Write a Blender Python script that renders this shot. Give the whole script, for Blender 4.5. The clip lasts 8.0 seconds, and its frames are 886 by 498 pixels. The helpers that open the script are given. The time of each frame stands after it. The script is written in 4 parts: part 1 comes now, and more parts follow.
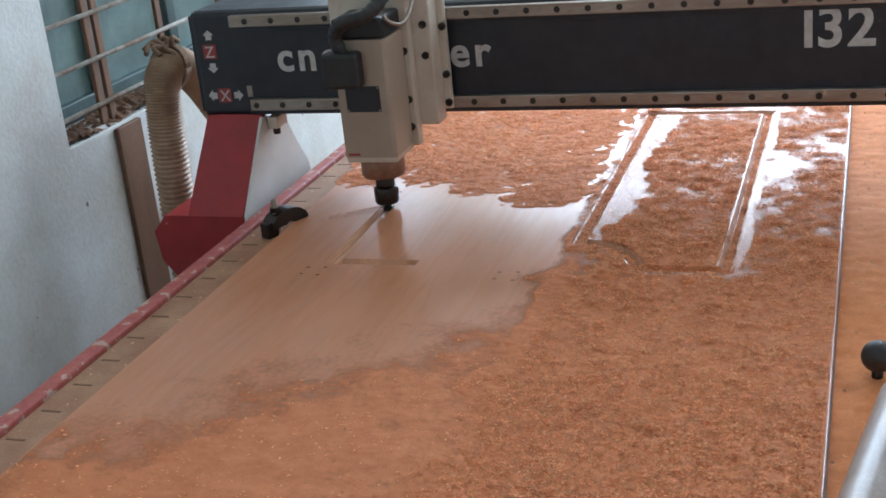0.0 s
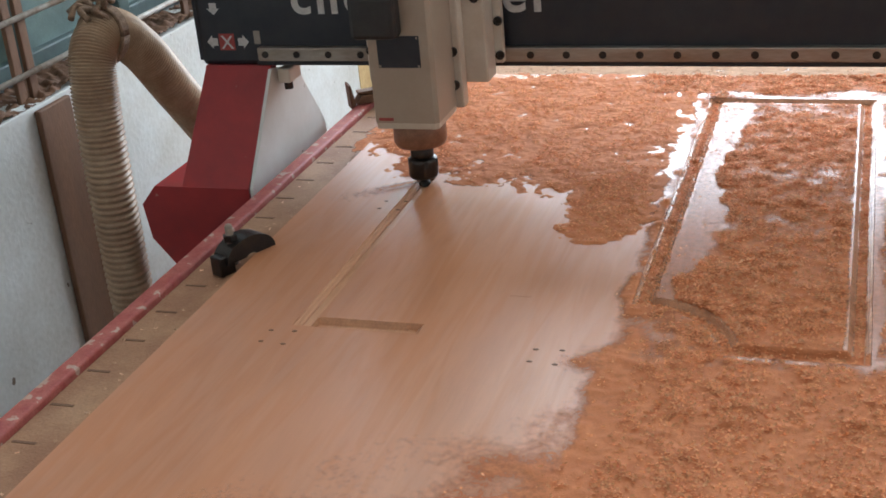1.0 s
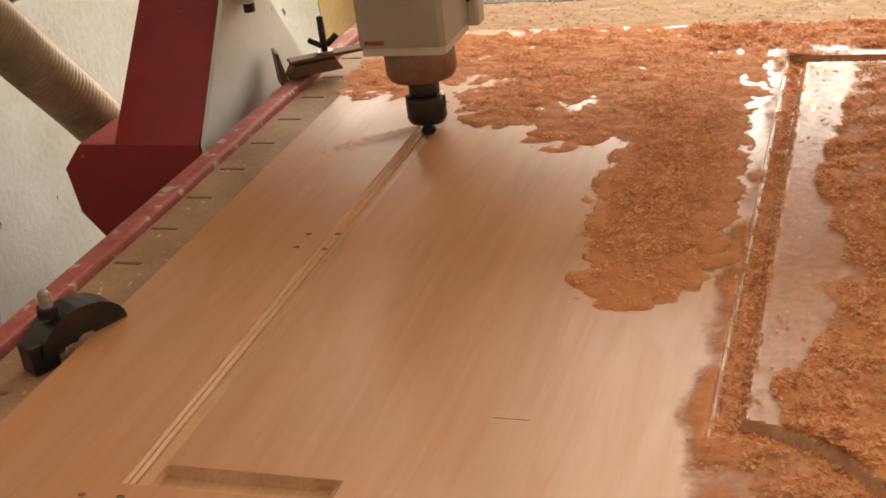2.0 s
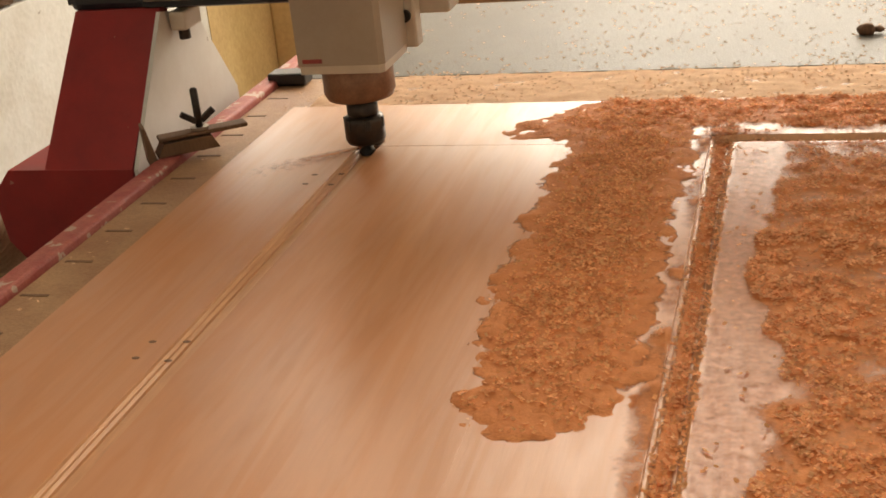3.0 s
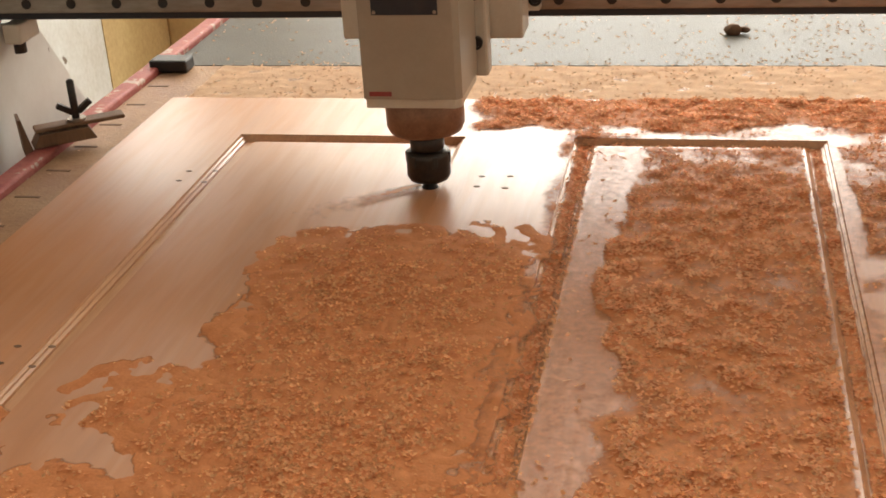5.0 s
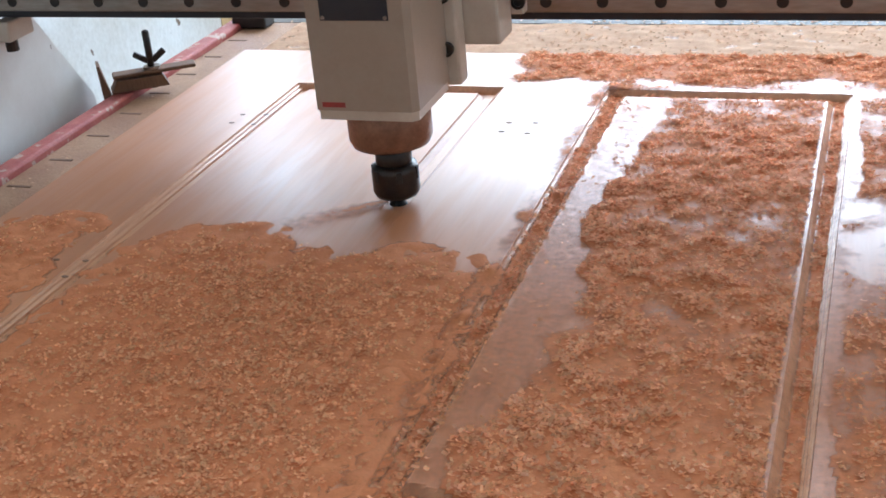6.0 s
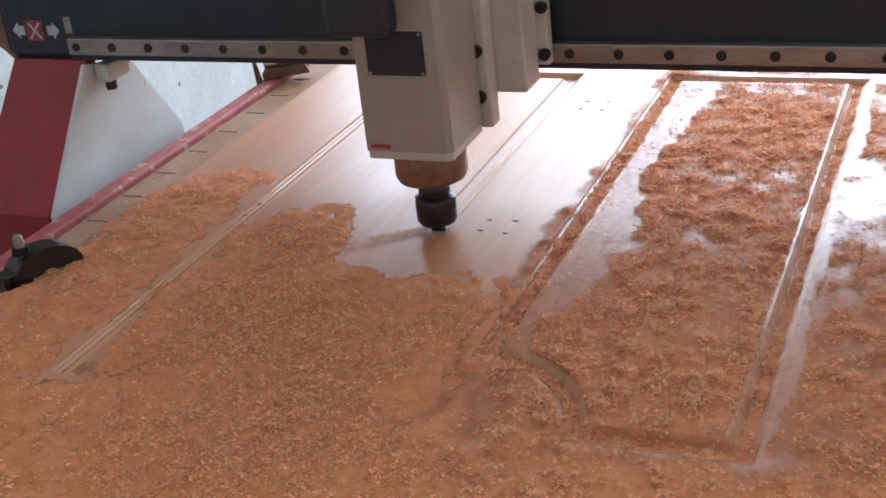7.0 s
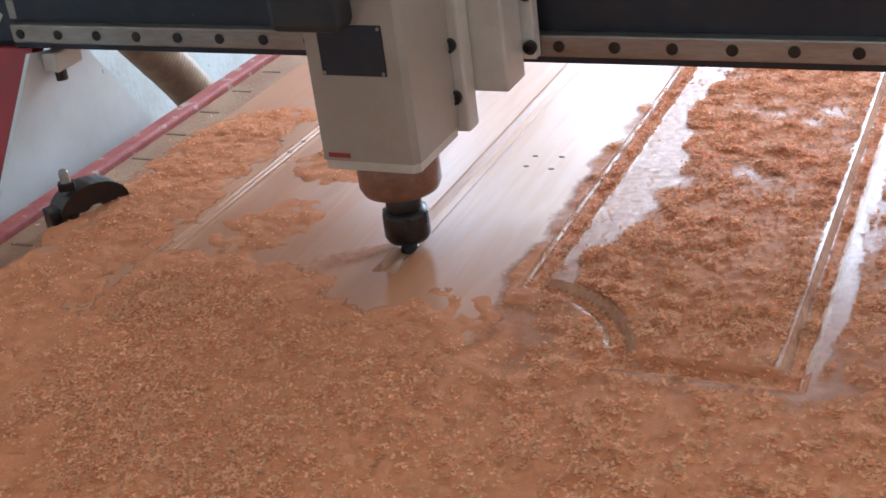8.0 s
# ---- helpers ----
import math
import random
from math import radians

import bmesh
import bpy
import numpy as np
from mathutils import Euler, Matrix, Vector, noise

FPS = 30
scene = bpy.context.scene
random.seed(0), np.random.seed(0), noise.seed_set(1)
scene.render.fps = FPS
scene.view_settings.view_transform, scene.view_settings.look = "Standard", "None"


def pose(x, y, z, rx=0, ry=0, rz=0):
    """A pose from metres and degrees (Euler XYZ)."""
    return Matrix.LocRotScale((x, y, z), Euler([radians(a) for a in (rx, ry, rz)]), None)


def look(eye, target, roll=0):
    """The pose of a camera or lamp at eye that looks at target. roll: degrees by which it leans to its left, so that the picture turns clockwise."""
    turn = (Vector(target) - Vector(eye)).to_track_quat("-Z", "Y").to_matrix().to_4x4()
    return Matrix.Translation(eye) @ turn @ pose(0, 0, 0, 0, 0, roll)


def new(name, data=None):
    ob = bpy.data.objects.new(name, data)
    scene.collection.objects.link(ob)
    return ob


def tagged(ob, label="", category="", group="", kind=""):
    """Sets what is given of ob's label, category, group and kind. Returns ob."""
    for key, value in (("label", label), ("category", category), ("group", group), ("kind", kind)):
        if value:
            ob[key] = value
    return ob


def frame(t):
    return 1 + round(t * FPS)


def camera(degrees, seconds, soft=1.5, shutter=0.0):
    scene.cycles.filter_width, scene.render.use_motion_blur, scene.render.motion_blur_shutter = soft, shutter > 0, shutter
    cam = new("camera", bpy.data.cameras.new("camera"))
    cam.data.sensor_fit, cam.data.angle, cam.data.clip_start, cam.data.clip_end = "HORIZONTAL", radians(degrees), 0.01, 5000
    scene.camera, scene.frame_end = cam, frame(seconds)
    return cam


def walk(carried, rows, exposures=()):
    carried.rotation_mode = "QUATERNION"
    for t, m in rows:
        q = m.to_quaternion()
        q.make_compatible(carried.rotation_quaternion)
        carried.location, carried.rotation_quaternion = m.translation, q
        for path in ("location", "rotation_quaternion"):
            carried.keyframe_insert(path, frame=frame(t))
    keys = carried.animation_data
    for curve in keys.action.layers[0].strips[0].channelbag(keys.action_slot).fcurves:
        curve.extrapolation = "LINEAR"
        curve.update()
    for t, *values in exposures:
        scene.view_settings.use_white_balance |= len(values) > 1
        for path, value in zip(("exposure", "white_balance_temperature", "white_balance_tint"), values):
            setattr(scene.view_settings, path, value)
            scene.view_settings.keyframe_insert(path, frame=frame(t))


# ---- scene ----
# World: x runs along the gantry, y along the table away from the camera, z = 0 is the top of the board.
cam = camera(38.0, 8.0, soft=1.7, shutter=0.0)
PATH = [
    (0, look((1.0677, -1.1641, 0.8081), (0.4404, 0.5999, 0.1045), -5.96)),
    (0.5, look((0.9493, -1.0149, 0.8011), (0.3351, 0.7416, 0.0681), -5.98)),
    (1, look((0.8412, -0.5627, 0.7447), (0.2302, 1.1635, -0.0595), -5.29)),
    (1.2, look((0.7188, -0.4621, 0.7597), (0.1636, 1.2456, -0.1209), -4.42)),
    (2.3, look((0.6722, 0.2707, 0.4778), (0.0281, 1.9566, -0.3841), -8.30)),
    (2.5, look((0.6633, 0.3062, 0.4666), (0.0504, 2.0137, -0.3752), -7.97)),
    (3, look((0.6698, 0.3089, 0.4819), (0.1375, 2.0762, -0.2885), -6.00)),
    (3.5, look((0.6935, 0.3291, 0.5070), (0.1733, 2.0957, -0.2730), -7.48)),
    (4, look((0.6910, 0.3405, 0.5305), (0.2418, 2.1277, -0.2468), -5.18)),
    (4.5, look((0.6886, 0.3219, 0.5445), (0.3190, 2.1097, -0.2722), -3.23)),
    (5.8, look((0.8564, 0.2544, 0.5263), (0.3020, 1.9732, -0.3329), -4.98)),
    (6, look((0.8899, 0.2430, 0.5229), (0.2654, 1.9403, -0.3310), -5.31)),
    (6.5, look((0.9109, 0.1928, 0.5181), (0.1986, 1.8525, -0.3410), -6.01)),
    (7, look((1.0139, -0.1009, 0.6288), (0.2569, 1.5447, -0.2189), -6.69)),
    (7.5, look((1.0073, -0.1237, 0.6199), (0.2293, 1.4924, -0.2651), -6.46)),
    (8, look((1.0063, -0.1071, 0.6013), (0.1976, 1.4865, -0.2967), -7.48)),
]
walk(cam, PATH, [(0.0, -0.38, 5300, 5), (1.0, -0.34, 5750, 7), (2.4, -0.46, 9000, 14), (4.7, -0.44, 8300, 12), (5.9, -0.22, 5250, 5), (7.0, -0.30, 5250, 5), (8.0, -0.12, 5050, 4)])

FLOOR = -0.82


def cutter(t):
    """Where the cutting bit stands at t seconds: up the left groove, across the top, down the right one."""
    feed, turn = 0.2117, 3.095
    end = turn + 0.262 / feed
    xs = np.interp(t, [turn, end], [0.1625, 0.4245])
    ys = 1.7405 - feed * max(turn - t, t - end, 0.0)
    return float(xs), float(ys)


# ---- light ----
world = bpy.data.worlds.new("sky")
scene.world = world
world.use_nodes = True
wn = world.node_tree
sky = wn.nodes.new("ShaderNodeTexSky")
sky.sky_type = "NISHITA"
sky.sun_disc = False
sky.sun_elevation = radians(50)
sky.sun_rotation = radians(20)
wn.links.new(sky.outputs[0], wn.nodes["Background"].inputs[0])
wn.nodes["Background"].inputs[1].default_value = 0.12
sun_data = bpy.data.lights.new("sun", "SUN")
sun_data.energy, sun_data.angle, sun_data.color = 3.0, radians(0.5), (1, 0.95, 0.88)
sun = new("sun", sun_data)
sun.matrix_world = look((0, 0, 0), (-math.sin(radians(20)) * math.cos(radians(50)), -math.cos(radians(20)) * math.cos(radians(50)), -math.sin(radians(50))))


def area_light(name, eye, target, wide, high, power, colour):
    data = bpy.data.lights.new(name, "AREA")
    data.shape, data.size, data.size_y, data.energy, data.color = "RECTANGLE", wide, high, power, colour
    lamp = new(name, data)
    lamp.matrix_world = look(eye, target)
    return lamp


area_light("back_window_daylight", (0.9, 5.42, 1.85), (0.9, 0.0, 1.2), 3.0, 2.7, 410, (0.93, 0.97, 1.0))
# added side lamp that brightens the sheen on the board's left half
area_light("added_side_fill", (-0.79, 3.95, 1.1), (2.0, 3.6, 0.6), 1.9, 1.45, 130, (0.93, 0.97, 1.0))
# added fill lamp from the near right, out of view
area_light("unseen_fill_lamp", (4.15, -0.35, 0.9), (0.0, 0.8, 0.3), 1.1, 2.2, 3, (1.0, 0.93, 0.84))


# ---- materials ----
def mat(name, base, other=None, rough=0.6, metal=0.0, scale=20.0, stretch=(1, 1, 1), bump=0.2, fine=300.0, spec=0.5, coat=0.0, grain=0.25):
    """A surface with two scales of variation: broad patches between two colours, and fine grain in the relief."""
    m = bpy.data.materials.new(name)
    m.use_nodes = True
    nt = m.node_tree
    b = nt.nodes["Principled BSDF"]
    tc = nt.nodes.new("ShaderNodeTexCoord")
    mp = nt.nodes.new("ShaderNodeMapping")
    mp.inputs["Scale"].default_value = stretch
    nt.links.new(tc.outputs["Object"], mp.inputs[0])
    n1 = nt.nodes.new("ShaderNodeTexNoise")
    n1.inputs["Scale"].default_value, n1.inputs["Detail"].default_value, n1.inputs["Roughness"].default_value = scale, 6, 0.65
    n2 = nt.nodes.new("ShaderNodeTexNoise")
    n2.inputs["Scale"].default_value, n2.inputs["Detail"].default_value = fine, 3
    nt.links.new(mp.outputs[0], n1.inputs[0])
    nt.links.new(mp.outputs[0], n2.inputs[0])
    ramp = nt.nodes.new("ShaderNodeValToRGB")
    ramp.color_ramp.elements[0].position, ramp.color_ramp.elements[1].position = 0.35, 0.65
    other = other or tuple(c * 0.75 for c in base)
    ramp.color_ramp.elements[0].color, ramp.color_ramp.elements[1].color = (*other, 1), (*base, 1)
    nt.links.new(n1.outputs[0], ramp.inputs[0])
    mix = nt.nodes.new("ShaderNodeMixRGB")
    mix.blend_type = "OVERLAY"
    mix.inputs[0].default_value = grain
    nt.links.new(ramp.outputs[0], mix.inputs[1])
    nt.links.new(n2.outputs[0], mix.inputs[2])
    nt.links.new(mix.outputs[0], b.inputs["Base Color"])
    rr = nt.nodes.new("ShaderNodeMapRange")
    rr.inputs[3].default_value, rr.inputs[4].default_value = max(0.03, rough - 0.12), min(1, rough + 0.12)
    nt.links.new(n1.outputs[0], rr.inputs[0])
    nt.links.new(rr.outputs[0], b.inputs["Roughness"])
    b.inputs["Metallic"].default_value = metal
    b.inputs["Specular IOR Level"].default_value = spec
    b.inputs["Coat Weight"].default_value = coat
    bp = nt.nodes.new("ShaderNodeBump")
    bp.inputs["Strength"].default_value, bp.inputs["Distance"].default_value = bump, 0.002
    nt.links.new(n2.outputs[0], bp.inputs["Height"])
    nt.links.new(bp.outputs[0], b.inputs["Normal"])
    return m


def plain(name, base, rough=0.5, metal=0.0, emit=0.0):
    m = bpy.data.materials.new(name)
    m.use_nodes = True
    b = m.node_tree.nodes["Principled BSDF"]
    b.inputs["Base Color"].default_value = (*base, 1)
    b.inputs["Roughness"].default_value, b.inputs["Metallic"].default_value = rough, metal
    if emit:
        b.inputs["Emission Color"].default_value, b.inputs["Emission Strength"].default_value = (*base, 1), emit
    return m


def board_material():
    """Reddish veneer: long grain streaks, a thin uneven film of orange dust, a silky sheen."""
    m = bpy.data.materials.new("veneered_board")
    m.use_nodes = True
    nt = m.node_tree
    N, L = nt.nodes, nt.links
    b = N["Principled BSDF"]
    tc = N.new("ShaderNodeTexCoord")
    mp = N.new("ShaderNodeMapping")
    mp.inputs["Scale"].default_value = (1.0, 0.09, 1.0)
    L.new(tc.outputs["Object"], mp.inputs[0])
    warp = N.new("ShaderNodeTexNoise")
    warp.inputs["Scale"].default_value, warp.inputs["Detail"].default_value, warp.inputs["Distortion"].default_value = 16, 8, 1.2
    L.new(mp.outputs[0], warp.inputs[0])
    grain = N.new("ShaderNodeTexNoise")
    grain.inputs["Scale"].default_value, grain.inputs["Detail"].default_value = 190, 4
    L.new(mp.outputs[0], grain.inputs[0])
    ramp = N.new("ShaderNodeValToRGB")
    e = ramp.color_ramp.elements
    e[0].position, e[0].color = 0.33, (0.36, 0.158, 0.080, 1)
    e[1].position, e[1].color = 0.60, (0.48, 0.222, 0.112, 1)
    L.new(warp.outputs[0], ramp.inputs[0])
    mix = N.new("ShaderNodeMixRGB")
    mix.blend_type, mix.inputs[0].default_value = "OVERLAY", 0.2
    L.new(ramp.outputs[0], mix.inputs[1])
    L.new(grain.outputs[0], mix.inputs[2])
    film = N.new("ShaderNodeTexNoise")
    film.inputs["Scale"].default_value, film.inputs["Detail"].default_value = 5.5, 7
    L.new(tc.outputs["Object"], film.inputs[0])
    fr = N.new("ShaderNodeMapRange")
    fr.inputs[1].default_value, fr.inputs[2].default_value, fr.inputs[3].default_value, fr.inputs[4].default_value = 0.34, 0.66, 0.46, 0.70
    L.new(film.outputs[0], fr.inputs[0])
    dust = N.new("ShaderNodeMixRGB")
    dust.inputs[2].default_value = (0.55, 0.21, 0.080, 1)
    L.new(fr.outputs[0], dust.inputs[0])
    L.new(mix.outputs[0], dust.inputs[1])
    L.new(dust.outputs[0], b.inputs["Base Color"])
    rr = N.new("ShaderNodeMapRange")
    rr.inputs[3].default_value, rr.inputs[4].default_value = 0.31, 0.43
    L.new(fr.outputs[0], rr.inputs[0])
    streak = N.new("ShaderNodeMapRange")
    streak.inputs[1].default_value, streak.inputs[2].default_value, streak.inputs[3].default_value, streak.inputs[4].default_value = 0.35, 0.65, -0.018, 0.025
    L.new(warp.outputs[0], streak.inputs[0])
    both = N.new("ShaderNodeMath")
    L.new(rr.outputs[0], both.inputs[0])
    L.new(streak.outputs[0], both.inputs[1])
    L.new(both.outputs[0], b.inputs["Roughness"])
    veins = N.new("ShaderNodeTexNoise")
    veins.inputs["Scale"].default_value, veins.inputs["Detail"].default_value, veins.inputs["Distortion"].default_value = 34, 5, 2.0
    L.new(mp.outputs[0], veins.inputs[0])
    vr = N.new("ShaderNodeMapRange")
    vr.inputs[1].default_value, vr.inputs[2].default_value, vr.inputs[3].default_value, vr.inputs[4].default_value = 0.40, 0.56, 0.66, 1.0
    L.new(veins.outputs[0], vr.inputs[0])
    L.new(vr.outputs[0], b.inputs["Specular IOR Level"])
    bp = N.new("ShaderNodeBump")
    bp.inputs["Strength"].default_value, bp.inputs["Distance"].default_value = 0.25, 0.0008
    L.new(grain.outputs[0], bp.inputs["Height"])
    L.new(bp.outputs[0], b.inputs["Normal"])
    return m


def dust_material(name, dark, light, scale, thin=0.0, powder=False, film=False, rough=0.85, spec=0.17):
    """Loose sawdust, matt, each flake a little different; powder thins out to single grains where its cover is low."""
    m = mat(name, light, dark, rough=rough, scale=scale, bump=0.26 if powder else 0.25, fine=420, spec=spec)
    nt = m.node_tree
    b = nt.nodes["Principled BSDF"]
    geo = nt.nodes.new("ShaderNodeNewGeometry")
    hsv = nt.nodes.new("ShaderNodeHueSaturation")
    mr = nt.nodes.new("ShaderNodeMapRange")
    mr.inputs[3].default_value, mr.inputs[4].default_value = (1.0, 1.0) if powder else (0.8, 1.25)
    nt.links.new(geo.outputs["Random Per Island"], mr.inputs[0])
    nt.links.new(mr.outputs[0], hsv.inputs["Value"])
    old = b.inputs["Base Color"].links[0].from_socket
    nt.links.new(old, hsv.inputs["Color"])
    nt.links.new(hsv.outputs[0], b.inputs["Base Color"])
    if thin:
        tr = nt.nodes.new("ShaderNodeBsdfTranslucent")
        nt.links.new(hsv.outputs[0], tr.inputs[0])
        ms = nt.nodes.new("ShaderNodeMixShader")
        ms.inputs[0].default_value = thin
        nt.links.new(b.outputs[0], ms.inputs[1])
        nt.links.new(tr.outputs[0], ms.inputs[2])
        nt.links.new(ms.outputs[0], nt.nodes["Material Output"].inputs[0])
    if film:
        at = nt.nodes.new("ShaderNodeAttribute")
        at.attribute_name = "cover"
        tc = nt.nodes.new("ShaderNodeTexCoord")
        grains = nt.nodes.new("ShaderNodeTexNoise")
        grains.inputs["Scale"].default_value, grains.inputs["Detail"].default_value, grains.inputs["Roughness"].default_value = 110, 7, 0.75
        nt.links.new(tc.outputs["Object"], grains.inputs[0])
        less = nt.nodes.new("ShaderNodeMath")
        less.operation = "SUBTRACT"
        nt.links.new(at.outputs["Fac"], less.inputs[0])
        nt.links.new(grains.outputs[0], less.inputs[1])
        amount = nt.nodes.new("ShaderNodeMapRange")
        amount.inputs[1].default_value, amount.inputs[2].default_value = -0.38, 0.24
        nt.links.new(less.outputs[0], amount.inputs[0])
        gone = nt.nodes.new("ShaderNodeBsdfTransparent")
        ms = nt.nodes.new("ShaderNodeMixShader")
        nt.links.new(amount.outputs[0], ms.inputs[0])
        nt.links.new(gone.outputs[0], ms.inputs[1])
        nt.links.new(b.outputs[0], ms.inputs[2])
        nt.links.new(ms.outputs[0], nt.nodes["Material Output"].inputs[0])
    return m


M_BOARD = board_material()
M_GROOVE = mat("cut_wood", (0.50, 0.25, 0.13), (0.40, 0.19, 0.10), rough=0.75, scale=30, stretch=(1, 0.1, 1), bump=0.3)
M_CUT = mat("fresh_cut_wood", (0.60, 0.31, 0.165), (0.52, 0.25, 0.13), rough=0.34, scale=30, stretch=(1, 0.1, 1), bump=0.1)
M_DUST = dust_material("sawdust", (0.50, 0.170, 0.066), (0.61, 0.235, 0.100), 28, powder=True, film=True, rough=0.8, spec=0.2)
M_DRIFT = dust_material("drifted_sawdust", (0.50, 0.170, 0.066), (0.61, 0.235, 0.100), 28, powder=True, film=True)
M_PILE = dust_material("packed_sawdust", (0.47, 0.165, 0.056), (0.58, 0.23, 0.09), 45)
M_CHIP = dust_material("wood_flakes", (0.80, 0.44, 0.24), (0.92, 0.60, 0.38), 60, 0.55)
M_CRUMB = dust_material("sawdust_crumbs", (0.78, 0.40, 0.19), (0.90, 0.55, 0.31), 60, 0.5)
M_PALE = dust_material("pale_wood_flakes", (0.66, 0.42, 0.27), (0.80, 0.56, 0.38), 60, 0.4)
M_SPINDLE = mat("beige_spindle_paint", (0.41, 0.33, 0.25), (0.35, 0.27, 0.20), rough=0.36, scale=7, bump=0.06, grain=0.05)
M_RED = mat("red_paint", (0.36, 0.022, 0.022), (0.26, 0.016, 0.018), rough=0.42, scale=14, bump=0.1, grain=0.05)
M_PINK = mat("worn_red_paint", (0.44, 0.13, 0.10), (0.33, 0.055, 0.048), rough=0.6, scale=40, bump=0.3)
M_WHITE = mat("white_paint", (0.72, 0.70, 0.66), (0.62, 0.58, 0.53), rough=0.38, scale=7, bump=0.08, grain=0.05)
M_CREAM = mat("cream_paint", (0.66, 0.58, 0.48), (0.52, 0.42, 0.32), rough=0.35, scale=9, bump=0.08, grain=0.05)
M_BLACK = mat("black_paint", (0.013, 0.015, 0.022), (0.024, 0.024, 0.028), rough=0.42, scale=25, bump=0.12, grain=0.05)
M_RUBBER = mat("black_plastic", (0.015, 0.014, 0.014), (0.03, 0.025, 0.022), rough=0.5, scale=30, bump=0.1)
M_STEEL = mat("dusty_steel", (0.40, 0.35, 0.30), (0.28, 0.22, 0.17), rough=0.38, metal=0.8, scale=30, stretch=(0.2, 1, 1), bump=0.1)
M_BLACKSTEEL = mat("black_steel", (0.035, 0.033, 0.033), (0.06, 0.045, 0.035), rough=0.35, metal=0.7, scale=40, bump=0.1)
M_BRONZE = mat("dusty_bronze_ring", (0.33, 0.17, 0.10), (0.20, 0.10, 0.06), rough=0.4, metal=0.35, scale=22, bump=0.15)
M_BED = mat("grey_bed_sheet", (0.13, 0.12, 0.105), (0.09, 0.08, 0.068), rough=0.52, scale=16, bump=0.25, spec=0.14)
M_BEDWOOD = mat("dusty_spoil_board", (0.42, 0.24, 0.13), (0.30, 0.14, 0.07), rough=0.6, scale=12, bump=0.4)
M_WALL = mat("whitewashed_plaster", (0.74, 0.75, 0.73), (0.62, 0.60, 0.55), rough=0.85, scale=5, bump=0.5, fine=90)


def flaked(m, size, amount, colour):
    """Small flaked-off spots on a painted surface."""
    nt = m.node_tree
    b = nt.nodes["Principled BSDF"]
    tc = nt.nodes.new("ShaderNodeTexCoord")
    vo = nt.nodes.new("ShaderNodeTexNoise")
    vo.inputs["Scale"].default_value, vo.inputs["Detail"].default_value = size, 3
    nt.links.new(tc.outputs["Object"], vo.inputs[0])
    cut = nt.nodes.new("ShaderNodeMapRange")
    cut.inputs[1].default_value, cut.inputs[2].default_value = amount, amount + 0.02
    nt.links.new(vo.outputs[0], cut.inputs[0])
    mix = nt.nodes.new("ShaderNodeMixRGB")
    mix.inputs[2].default_value = (*colour, 1)
    nt.links.new(cut.outputs[0], mix.inputs[0])
    nt.links.new(b.inputs["Base Color"].links[0].from_socket, mix.inputs[1])
    nt.links.new(mix.outputs[0], b.inputs["Base Color"])


flaked(M_WALL, 26, 0.715, (0.20, 0.15, 0.11))
flaked(M_RED, 60, 0.73, (0.42, 0.16, 0.12))
flaked(M_WHITE, 45, 0.74, (0.24, 0.17, 0.12))
flaked(M_PINK, 40, 0.62, (0.50, 0.34, 0.27))
flaked(M_BLACK, 70, 0.745, (0.16, 0.14, 0.13))
M_YELLOW = mat("yellow_plaster", (0.66, 0.49, 0.24), (0.56, 0.38, 0.18), rough=0.8, scale=5, bump=0.4, fine=90)
M_STAIN = mat("brown_stained_wood", (0.20, 0.10, 0.052), (0.13, 0.065, 0.035), rough=0.7, scale=9, stretch=(1, 1, 0.2), bump=0.4)
M_CONCRETE = mat("concrete", (0.33, 0.30, 0.26), (0.24, 0.20, 0.17), rough=0.9, scale=6, bump=0.5, fine=120)
M_HOSE = mat("tan_hose", (0.46, 0.32, 0.20), (0.34, 0.21, 0.12), rough=0.45, scale=25, bump=0.15)
M_ROPE = mat("dusty_rope", (0.26, 0.16, 0.095), (0.15, 0.09, 0.055), rough=0.9, scale=120, bump=0.9)
M_GRILLE = mat("white_grille_paint", (0.62, 0.60, 0.56), (0.36, 0.28, 0.22), rough=0.5, scale=30, bump=0.2)
M_TEAL = mat("green_window_paint", (0.10, 0.15, 0.145), (0.06, 0.09, 0.088), rough=0.55, scale=12, bump=0.2)
M_GLASS = mat("dusty_window_glass", (0.20, 0.29, 0.275), (0.12, 0.17, 0.165), rough=0.35, scale=8, bump=0.05)
M_TEXT = mat("faded_white_print", (0.62, 0.60, 0.57), (0.48, 0.45, 0.42), rough=0.6, scale=60, bump=0.05)
M_REDPRINT = mat("faded_red_print", (0.34, 0.05, 0.04), (0.25, 0.04, 0.035), rough=0.6, scale=60, bump=0.05)
M_GREYPIPE = mat("grey_pipe", (0.42, 0.36, 0.33), (0.34, 0.27, 0.24), rough=0.35, scale=20, bump=0.1)


# ---- mesh helpers ----
def mesh_of(name, bm, material, smooth=False):
    data = bpy.data.meshes.new(name)
    bm.normal_update()
    bm.to_mesh(data)
    bm.free()
    for m in material if isinstance(material, (list, tuple)) else [material]:
        data.materials.append(m)
    if smooth:
        for p in data.polygons:
            p.use_smooth = True
    return data


def part(name, bm, material, parent, label="", smooth=False):
    ob = new(name, mesh_of(name, bm, material, smooth))
    ob.parent = parent
    if label:
        tagged(ob, label)
    return ob


def thing(name, label, category, at=None, group="", kind=""):
    ob = new(name)
    if at is not None:
        ob.matrix_basis = at
    return tagged(ob, label, category, group, kind)


